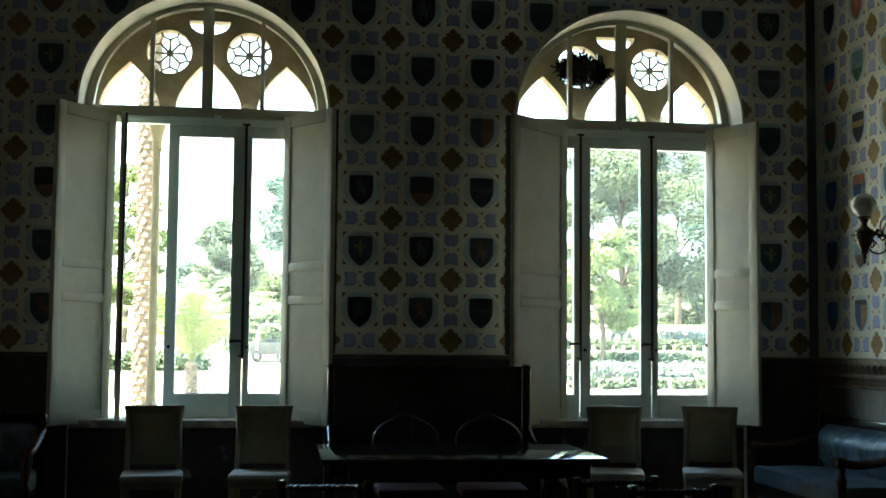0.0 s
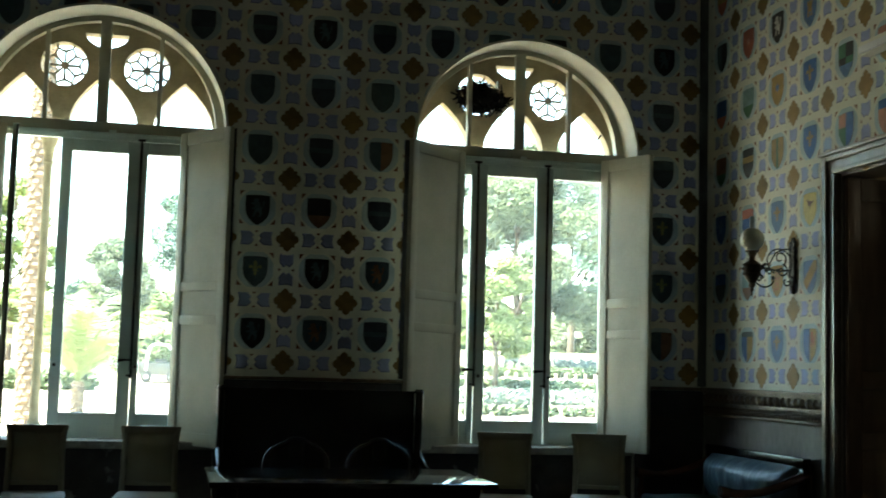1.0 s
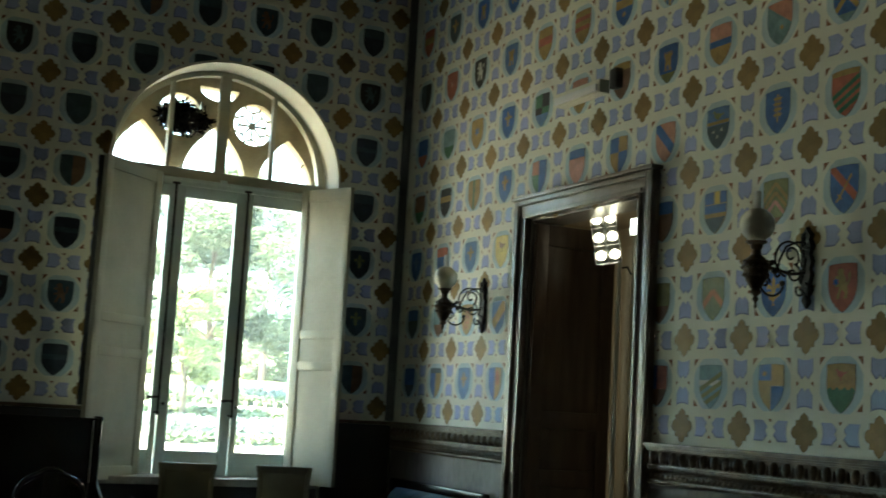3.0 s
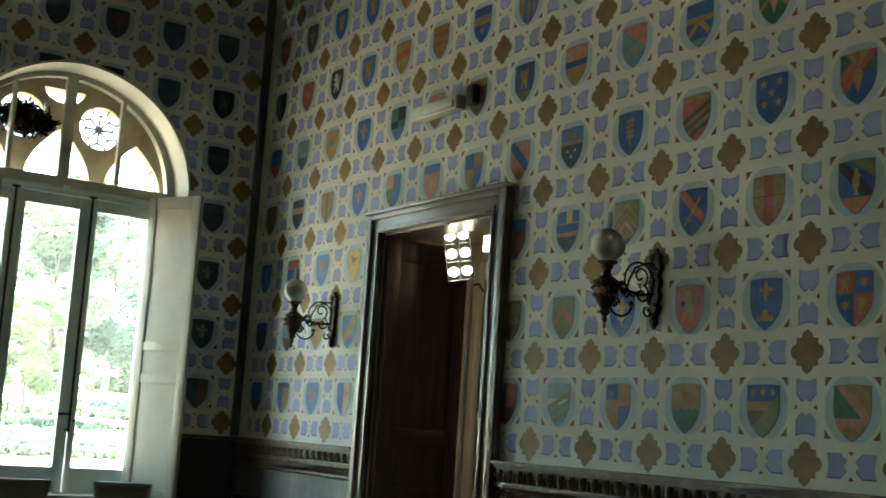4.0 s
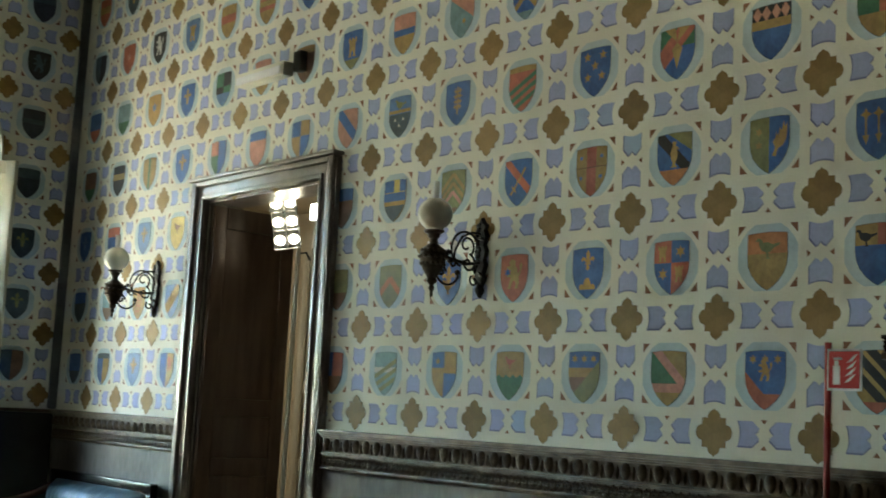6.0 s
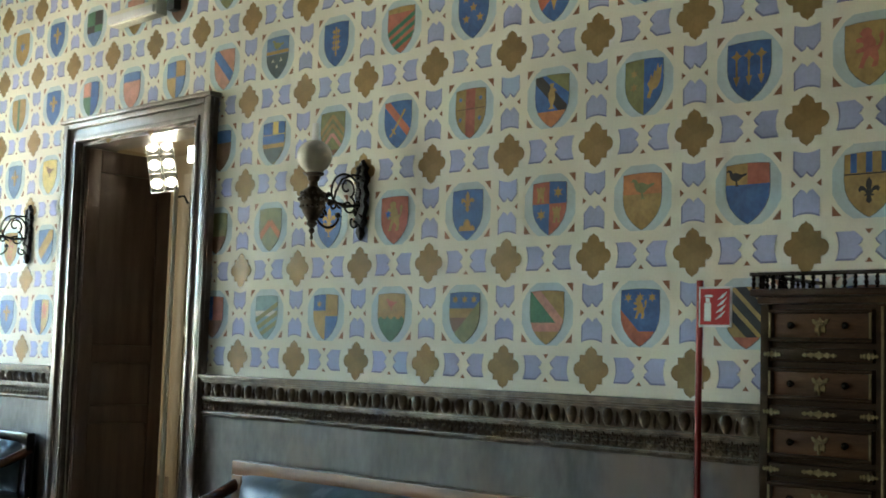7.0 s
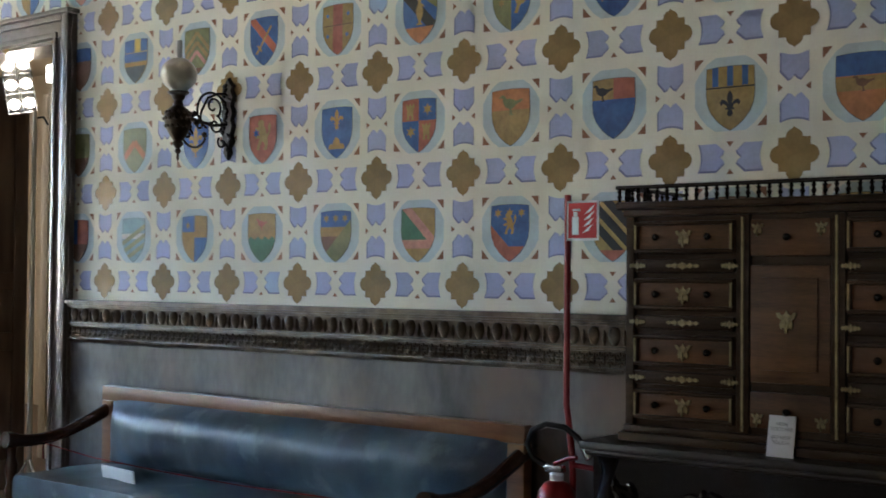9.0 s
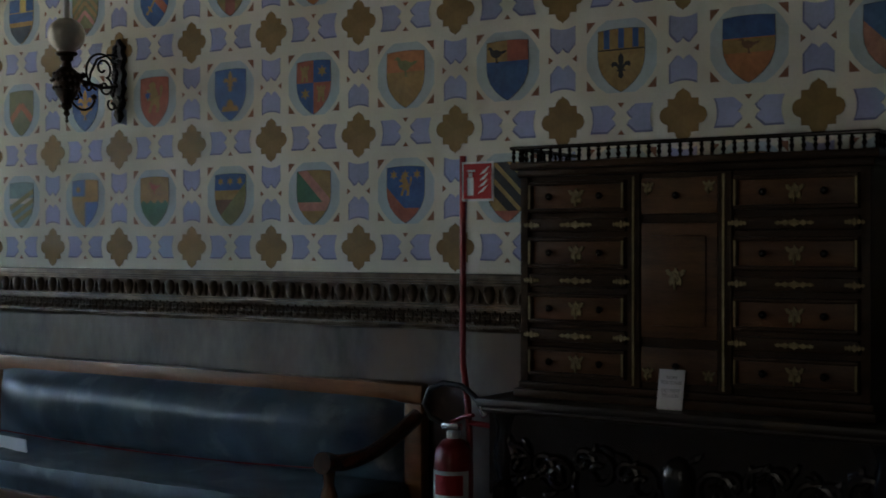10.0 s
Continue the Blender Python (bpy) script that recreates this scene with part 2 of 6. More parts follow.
def lathe(profile, seg=24, centre=(0, 0, 0), bm=None, axis="Z"):
    """A turned solid from (radius, height) pairs, closed at both ends."""
    bm = bm or bmesh.new()
    rings = []
    c = Vector(centre)
    for r, h in profile:
        ring = []
        for k in range(seg):
            a = 2 * math.pi * k / seg
            p = Vector((r * math.cos(a), r * math.sin(a), h))
            if axis == "X":
                p = Vector((-p.z, p.x, p.y))
            elif axis == "Y":
                p = Vector((p.x, p.z, p.y))
            ring.append(bm.verts.new(c + p))
        rings.append(ring)
    for a, b in zip(rings, rings[1:]):
        for k in range(seg):
            bm.faces.new((a[k], a[(k + 1) % seg], b[(k + 1) % seg], b[k]))
    bm.faces.new(rings[0][::-1])
    bm.faces.new(rings[-1])
    return bm


def tube(bm, pts, radius, seg=8):
    """A round bar along points; radius may be a number or one for each point."""
    pts = [Vector(p) for p in pts]
    radii = radius if isinstance(radius, (list, tuple)) else [radius] * len(pts)
    rings, side = [], None
    for n, p in enumerate(pts):
        ahead = (pts[min(n + 1, len(pts) - 1)] - pts[max(n - 1, 0)]).normalized()
        if side is None:
            side = ahead.orthogonal().normalized()
        else:
            side = (side - ahead * side.dot(ahead))
            side = side.normalized() if side.length > 1e-6 else ahead.orthogonal().normalized()
        up = ahead.cross(side)
        rings.append([bm.verts.new(p + radii[n] * (math.cos(2 * math.pi * k / seg) * side + math.sin(2 * math.pi * k / seg) * up)) for k in range(seg)])
    for a, b in zip(rings, rings[1:]):
        for k in range(seg):
            bm.faces.new((a[k], a[(k + 1) % seg], b[(k + 1) % seg], b[k]))
    bm.faces.new(rings[0][::-1])
    bm.faces.new(rings[-1])
    return bm


def curl(cx, cz, r0, r1, a0, a1, n=18):
    """Points of a flat scroll: (across, up) pairs from angle a0 to a1 in degrees, radius going from r0 to r1."""
    return [(cx + (r0 + (r1 - r0) * k / n) * math.cos(radians(a0 + (a1 - a0) * k / n)), cz + (r0 + (r1 - r0) * k / n) * math.sin(radians(a0 + (a1 - a0) * k / n))) for k in range(n + 1)]


def smooth_mesh(me, angle=40):
    me.shade_smooth()
    me.set_sharp_from_angle(angle=radians(angle))


def mesh_of(bm, name, *materials, smooth=True):
    bmesh.ops.recalc_face_normals(bm, faces=bm.faces)
    me = bpy.data.meshes.new(name)
    bm.to_mesh(me)
    bm.free()
    for m in materials:
        me.materials.append(M[m] if isinstance(m, str) else m)
    if smooth:
        smooth_mesh(me)
    return me


def part(name, bm, material, parent, label="", at=None):
    """Links a bmesh as one mesh object under a thing or a part."""
    me = bm if isinstance(bm, bpy.types.Mesh) else mesh_of(bm, name, material)
    ob = new(name, me)
    ob.parent = parent
    if at is not None:
        ob.matrix_basis = at
    return tagged(ob, label)


def thing(name, label, category, at=None, group="", kind=""):
    ob = new(name)
    ob.empty_display_size = 0.1
    if at is not None:
        ob.matrix_basis = at
    return tagged(ob, label, category, group, kind)


def setting(name, bm, material, label, category):
    ob = new(name, mesh_of(bm, name, material, smooth=False))
    return tagged(ob, label, category, kind="structure")


def outline_mesh(name, outlines, depth, *materials):
    """A flat plate with holes: the first outline is the edge, the others are holes; it lies in x, z with its thickness along y."""
    cu = bpy.data.curves.new(name, "CURVE")
    cu.dimensions, cu.fill_mode, cu.extrude = "2D", "BOTH", depth / 2
    for pts in outlines:
        sp = cu.splines.new("POLY")
        sp.points.add(len(pts) - 1)
        for p, (x, z) in zip(sp.points, pts):
            p.co = (x, z, 0, 1)
        sp.use_cyclic_u = True
    tmp = bpy.data.objects.new(name, cu)
    scene.collection.objects.link(tmp)
    dg = bpy.context.evaluated_depsgraph_get()
    me = bpy.data.meshes.new_from_object(tmp.evaluated_get(dg))
    bpy.data.objects.remove(tmp)
    bpy.data.curves.remove(cu)
    me.transform(Matrix.Rotation(radians(90), 4, "X"))
    me.materials.clear()
    for m in materials:
        me.materials.append(M[m])
    me.name = name
    return me


# ---- the room ----
X_WEST, Y_SOUTH, Z_TOP = -11.0, -9.0, 5.7
DOOR_S, DOOR_N, DOOR_TOP = 0.44, 1.80, 2.81
SPRING, SILL = 3.25, 0.80
RISE = 0.915
WINDOWS = [(-5.022, 0.975), (-1.586, 0.962)]
WALL_OUT = 4.75

floor = setting("floor", boxes((X_WEST - 0.3, 0.0, Y_SOUTH - 0.3, 4.0, -0.2, 0.0)), "floor", "brown tiled floor of the hall in deep shade", "floor")
ceiling = setting("ceiling", boxes((X_WEST - 0.3, 0.4, Y_SOUTH - 0.3, WALL_OUT, Z_TOP, Z_TOP + 0.3)), "ceiling", "plain painted ceiling of the tall hall", "ceiling")
wall_east = setting("wall_east", boxes((0.0, 0.25, DOOR_N, WALL_OUT, 0, Z_TOP), (0.0, 0.25, Y_SOUTH, DOOR_S, 0, Z_TOP), (0.0, 0.25, DOOR_S, DOOR_N, DOOR_TOP, Z_TOP)), "wall", "plaster wall painted with coats of arms in white strapwork", "wall")
wall_south = setting("wall_south", boxes((X_WEST, 0.25, Y_SOUTH - 0.3, Y_SOUTH, 0, Z_TOP)), "farwall", "muted plaster wall closing the hall", "wall")
wall_west = setting("wall_west", boxes((X_WEST - 0.3, X_WEST, Y_SOUTH, 4.0, 0, Z_TOP)), "farwall", "muted plaster wall closing the hall", "wall")


def arch_points(cx, a, b, z, n=28):
    return [(cx - a * math.cos(math.pi * k / n), z + b * math.sin(math.pi * k / n)) for k in range(n + 1)]


def north_wall():
    bm = bmesh.new()
    edges = [X_WEST]
    for cx, a in WINDOWS:
        edges += [cx - a, cx + a]
    edges.append(0.0)
    for k in range(0, len(edges), 2):
        box(bm, edges[k], edges[k + 1], 4.0, WALL_OUT, 0, Z_TOP)
    for cx, a in WINDOWS:
        pts = arch_points(cx, a, RISE, SPRING)
        for y, flip in ((4.0, False), (WALL_OUT, True)):
            for (x0, z0), (x1, z1) in zip(pts, pts[1:]):
                q = [bm.verts.new(v) for v in ((x0, y, z0), (x1, y, z1), (x1, y, Z_TOP), (x0, y, Z_TOP))]
                bm.faces.new(q[::-1] if flip else q)
    return bm


wall_north = setting("wall_north", north_wall(), "wall", "window wall painted with coats of arms in white strapwork", "wall")


def reveal(cx, a):
    """White plaster lining of one arched window opening, jambs and soffit."""
    bm = bmesh.new()
    pts = [(cx - a, SILL)] + arch_points(cx, a, RISE, SPRING) + [(cx + a, SILL)]
    t = 0.012
    inner = [(x + (t if x < cx - 0.02 else -t if x > cx + 0.02 else 0), z - (t if z > SPRING + 0.02 else 0)) for x, z in pts]
    for (p0, p1), (q0, q1) in zip(zip(pts, pts[1:]), zip(inner, inner[1:])):
        ring = [bm.verts.new((q0[0], 3.99, q0[1])), bm.verts.new((q1[0], 3.99, q1[1])), bm.verts.new((q1[0], WALL_OUT - 0.01, q1[1])), bm.verts.new((q0[0], WALL_OUT - 0.01, q0[1]))]
        back = [bm.verts.new((p0[0], 3.99, p0[1])), bm.verts.new((p1[0], 3.99, p1[1])), bm.verts.new((p1[0], WALL_OUT - 0.01, p1[1])), bm.verts.new((p0[0], WALL_OUT - 0.01, p0[1]))]
        bm.faces.new(ring)
        bm.faces.new((ring[0], ring[1], back[1], back[0]))
    return bm


def rose_bars(bm, cx, cz, r, y):
    """Eight-petalled stone bars in a round light."""
    def line(pts, w=0.011):
        tube(bm, [(x, y, z) for x, z in pts], w, 6)
    for k in range(8):
        a = k * math.pi / 4
        line([(cx, cz), (cx + 0.68 * r * math.cos(a), cz + 0.68 * r * math.sin(a))])
        b = a + math.pi / 8
        e = a + math.pi / 4
        line([(cx + 0.62 * r * math.cos(a), cz + 0.62 * r * math.sin(a)), (cx + 0.82 * r * math.cos(b), cz + 0.82 * r * math.sin(b)), (cx + 0.62 * r * math.cos(e), cz + 0.62 * r * math.sin(e))])
        line([(cx + 0.80 * r * math.cos(b), cz + 0.80 * r * math.sin(b)), (cx + 1.02 * r * math.cos(b), cz + 1.02 * r * math.sin(b))])
    lathe([(0.001, -0.015), (0.03, -0.012), (0.03, 0.012), (0.001, 0.015)], 12, (cx, y, cz), bm, "Y")


def lancet(cx, half, z0, zs, tip, n=8):
    """A pointed arch opening, counter-clockwise."""
    left = [(cx - half, z0), (cx - half, zs)]
    up = [(cx - half * (1 - (k / n) ** 1.75), zs + (tip - zs) * (k / n)) for k in range(1, n + 1)]
    mirror = [(2 * cx - x, z) for x, z in up[:-1]][::-1]
    return left + up + mirror + [(cx + half, zs), (cx + half, z0)]


def leaf_frame(x0, g0, g1, x1, y, low, top):
    """Stiles and rails of one casement leaf with a raised bead round the glass."""
    bm = boxes((x0, g0, y - 0.022, y + 0.022, low, top), (g1, x1, y - 0.022, y + 0.022, low, top), (g0, g1, y - 0.022, y + 0.022, low, low + 0.185), (g0, g1, y - 0.022, y + 0.022, top - 0.098, top), bevel=0.005)
    for r in ((g0 - 0.022, g0 - 0.008, low + 0.165, top - 0.08), (g1 + 0.008, g1 + 0.022, low + 0.165, top - 0.08), (g0 - 0.007, g1 + 0.007, low + 0.163, low + 0.177), (g0 - 0.007, g1 + 0.007, top - 0.09, top - 0.076)):
        box(bm, r[0], r[1], y - 0.028, y - 0.0215, r[2], r[3], bevel=0.002)
    return bm


def window(name, cx, a, leaf_edges, shutters, label, catch, open_leaf=None, stay=None):
    """One tall arched window: stone tracery, lunette bars, three leaves (one folded away), shutters, sill."""
    w = thing(name, label, "window", kind="structure")
    fy = 4.30
    # arched frame ring and transom
    outer = [(cx - a + 0.01, SPRING - 0.03)] + arch_points(cx, a - 0.012, RISE - 0.012, SPRING) + [(cx + a - 0.01, SPRING - 0.03)]
    inner = [(cx - a + 0.075, SPRING + 0.03)] + arch_points(cx, a - 0.085, RISE - 0.085, SPRING + 0.03)[1:-1] + [(cx + a - 0.075, SPRING + 0.03)]
    ring = part("arched_frame", outline_mesh("arched_frame", [outer, inner], 0.08, "shutter"), None, w, "painted arched wooden frame", pose(0, fy + 0.05, 0))
    part("transom", boxes((cx - a + 0.014, cx + a - 0.014, fy - 0.03, fy + 0.06, SPRING - 0.045, SPRING + 0.035), bevel=0.008), "shutter", w)
    for dx, half in ((-0.44, 0.018), (0.0, 0.045), (0.44, 0.018)):
        top = SPRING + (RISE - 0.05) * math.sqrt(max(0.0, 1 - (dx / (a - 0.05)) ** 2))
        part("glazing_bar", boxes((cx + dx - half, cx + dx + half, fy - 0.02, fy + 0.04, SPRING + 0.036, top - 0.01), bevel=0.005), "shutter", w)
    # stone tracery behind the lunette
    ty = 4.55
    plate = [(cx - a + 0.013, SPRING - 0.02)] + arch_points(cx, a - 0.014, RISE - 0.014, SPRING) + [(cx + a - 0.013, SPRING - 0.02)]
    z0 = SPRING - 0.019
    holes = [lancet(cx - 0.635, 0.24, z0 + 0.004, SPRING + 0.07, SPRING + 0.435), lancet(cx, 0.265, z0 + 0.004, SPRING + 0.07, SPRING + 0.47), lancet(cx + 0.635, 0.24, z0 + 0.004, SPRING + 0.07, SPRING + 0.435)]
    for s in (-1, 1):
        holes.append([(cx + s * 0.325 + 0.182 * math.cos(2 * math.pi * k / 32), SPRING + 0.527 + 0.182 * math.sin(2 * math.pi * k / 32)) for k in range(32)])
    holes.append([(cx + 0.17 * math.cos(math.pi * k / 12), SPRING + 0.795 - 0.115 * math.sin(math.pi * k / 12)) for k in range(12, -1, -1)])
    tracery = part("tracery", outline_mesh("tracery", [plate] + holes, 0.14, "stone"), None, w, "pierced ochre stone tracery", pose(0, ty, 0))
    for s in (-1, 1):
        bm = bmesh.new()
        rose_bars(bm, cx + s * 0.325, SPRING + 0.527, 0.185, ty)
        part("rose", bm, "stone", w)
        if s > 0 or name != "window_1":
            continue
        # slender stone column under the tracery
        col = lathe([(0.06, 0.0), (0.06, 0.08), (0.042, 0.12), (0.036, 0.3), (0.033, 2.15), (0.045, 2.17), (0.036, 2.2), (0.045, 2.28), (0.075, 2.38), (0.075, 2.43)], 16, (cx + s * 0.41, ty, SILL + 0.0))
        part("column", col, "stone", w, "slender stone column with a leafy capital")
    # leaves: each row gives the outer edges and the two edges of its glass
    low, top = SILL + 0.01, SPRING - 0.11
    for x0, g0, g1, x1 in leaf_edges:
        leaf = part("window_leaf", leaf_frame(x0, g0, g1, x1, fy, low, top), "frame", w, "white painted casement leaf")
        pane = part("pane", boxes((g0 + 0.002, g1 - 0.002, fy - 0.003, fy + 0.003, low + 0.187, top - 0.100)), "pane", leaf)
        pane.visible_shadow = False
        bx = x1 + 0.004
        part("bolt", tube(bmesh.new(), [(bx, fy - 0.036, 1.27), (bx, fy - 0.036, top + 0.02)], 0.0105), "iron", leaf, "long dark iron bolt")
        bm = boxes((bx - 0.03, bx + 0.03, fy - 0.04, fy - 0.023, top + 0.004, top + 0.022), bevel=0.003)
        tube(bm, [(bx - 0.035, fy - 0.04, 1.29), (bx + 0.012, fy - 0.04, 1.29)], 0.007)
        part("keeper", bm, "iron", leaf)
        bm = bmesh.new()
        tube(bm, [(bx, fy - 0.036, 1.41), (bx, fy - 0.062, 1.41), (bx - 0.05, fy - 0.066, 1.412), (bx - 0.105, fy - 0.062, 1.405)], [0.011, 0.009, 0.009, 0.015])
        part("handle", bm, "iron", leaf)
        part("latch", lathe([(0.012, 0.0), (0.014, 0.012), (0.006, 0.02)], 10, (x0 + 0.035, fy - 0.042, 1.36), None, "Y"), "iron", leaf)
    if open_leaf:
        # one leaf swung inward, seen along its width
        (hx, hy), (ex, ey) = open_leaf
        L = math.hypot(ex - hx, ey - hy)
        at = pose(hx, hy, 0, 0, 0, math.degrees(math.atan2(ey - hy, ex - hx)))
        leaf = part("window_leaf", leaf_frame(0, 0.085, L - 0.07, L, 0, low, top), "frame", w, "white painted casement leaf, swung open", at)
        pane = part("pane", boxes((0.087, L - 0.072, -0.003, 0.003, low + 0.187, top - 0.100)), "pane", leaf)
        pane.visible_shadow = False
        part("bolt", tube(bmesh.new(), [(L + 0.004, 0.012, 1.27), (L + 0.004, 0.012, top - 0.01)], 0.009), "iron", leaf)
    part("catch", boxes((catch - 0.028, catch + 0.028, fy - 0.058, fy - 0.041, SPRING - 0.066, SPRING - 0.03), bevel=0.004), "frame", w)
    if stay:
        part("stay", tube(bmesh.new(), [(x, fy - 0.05, z) for x, z in stay], 0.006, 6), "iron", w, "thin dark iron stay")
    # head of the casement under the transom, and the side jambs
    part("head", boxes((cx - a + 0.014, cx + a - 0.014, fy - 0.028, fy + 0.028, SPRING - 0.107, SPRING - 0.046), (cx - a + 0.014, cx + a - 0.014, fy - 0.04, fy - 0.0285, SPRING - 0.075, SPRING - 0.052), bevel=0.004), "frame", w)
    for x0, x1 in ((cx - a + 0.014, cx - a + 0.06), (leaf_edges[-1][3] + 0.003, cx + a - 0.014)):
        part("jamb", boxes((x0, x1, fy - 0.03, fy + 0.04, SILL + 0.003, SPRING - 0.109)), "frame", w)
    part("threshold", boxes((leaf_edges[0][0], leaf_edges[-1][3], fy - 0.035, fy + 0.035, SILL + 0.001, SILL + 0.009)), "frame", w)
    part("sill", boxes((cx - a + 0.014, cx + a - 0.014, 3.97, 4.5, SILL - 0.06, SILL), bevel=0.012), "sill", w, "worn chipped stone sill")
    # shutters hinged on the frame, swung into the room
    for (hx, ex), hand in zip(shutters, (-1, 1)):
        hinge, end = Vector((hx, 4.24, 0)), Vector((ex, 3.75, 0))
        along = (end - hinge)
        L = along.length
        ang = math.degrees(math.atan2(along.y, along.x))
        z0, z1 = SILL - 0.03, SPRING - 0.03
        rails = [z0, z0 + 0.10, z0 + 0.93, z0 + 1.00, z0 + 1.19, z0 + 1.26, z1 - 0.10, z1]
        bm = boxes((0, 0.085, -0.02, 0.02, z0, z1), (L - 0.085, L, -0.02, 0.02, z0, z1), *[(0.085, L - 0.085, -0.02, 0.02, rails[k], rails[k + 1]) for k in (0, 2, 4, 6)], bevel=0.006)
        sh = part("shutter", bm, "shutter", w, "cream painted panelled wooden shutter, folded back", pose(hinge.x, hinge.y, 0, 0, 0, ang))
        for k in (1, 3, 5):
            part("shutter_panel", boxes((0.083, L - 0.083, -0.008, 0.008, rails[k] - 0.002, rails[k + 1] + 0.002)), "shutter", sh)
    return w


for (cx, a), name in zip(WINDOWS, ("window_1", "window_2")):
    ob = setting("trim", reveal(cx, a), "white", "white plaster lining of the arched window opening", "window reveal")
window("window_1", -5.022, 0.975, [(-5.315, -5.227, -4.804, -4.705), (-4.70, -4.648, -4.225, -4.15)], [(-5.735, -6.10), (-4.385, -4.015)], "tall arched window with stone tracery, white leaves and cream shutters", -4.93, ((-5.662, 4.27), (-5.598, 3.75)))
window("window_2", -1.586, 0.962, [(-2.42, -2.34, -1.997, -1.945), (-1.937, -1.853, -1.427, -1.335), (-1.327, -1.276, -0.85, -0.78)], [(-2.075, -2.615), (-0.855, -0.60)], "tall arched window with one darkened rose and cream shutters", -1.553, stay=[(-0.87, SPRING + 0.20), (-0.93, SPRING + 0.12), (-1.0, SPRING + 0.045), (-1.04, SPRING + 0.042)])

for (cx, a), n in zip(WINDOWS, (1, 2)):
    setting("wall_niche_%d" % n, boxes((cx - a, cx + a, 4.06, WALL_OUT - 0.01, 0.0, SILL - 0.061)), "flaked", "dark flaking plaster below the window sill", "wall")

# dado on the window wall and the side wall
EDGES = [X_WEST, WINDOWS[0][0] - WINDOWS[0][1], WINDOWS[0][0] + WINDOWS[0][1], WINDOWS[1][0] - WINDOWS[1][1], WINDOWS[1][0] + WINDOWS[1][1], 0.0]
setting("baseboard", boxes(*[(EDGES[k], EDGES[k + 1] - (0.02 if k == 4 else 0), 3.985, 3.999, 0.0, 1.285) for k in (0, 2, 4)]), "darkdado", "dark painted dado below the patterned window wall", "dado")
setting("trim", boxes(*[(EDGES[k], EDGES[k + 1] - (0.02 if k == 4 else 0), 3.955, 3.999, 1.287, 1.315) for k in (0, 2, 4)], bevel=0.006), "carved", "thin dark wooden rail over the dado", "rail")
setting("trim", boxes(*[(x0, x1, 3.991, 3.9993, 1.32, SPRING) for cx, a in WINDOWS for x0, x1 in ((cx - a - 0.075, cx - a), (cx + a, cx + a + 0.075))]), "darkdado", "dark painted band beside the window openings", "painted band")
setting("dado", boxes((-0.014, -0.001, 1.96, 3.98, 0.0, 1.10), (-0.014, -0.001, Y_SOUTH, 0.285, 0.0, 1.10)), "dado", "grey brown painted dado, scuffed and streaked", "dado")
# thin dark strip that imitates the shade where the two walls meet
setting("trim", boxes((-0.075, -0.002, 3.985, 3.999, 1.32, Z_TOP)), "cornershade", "blue grey strip standing in for the shade down the corner of the hall", "corner band")


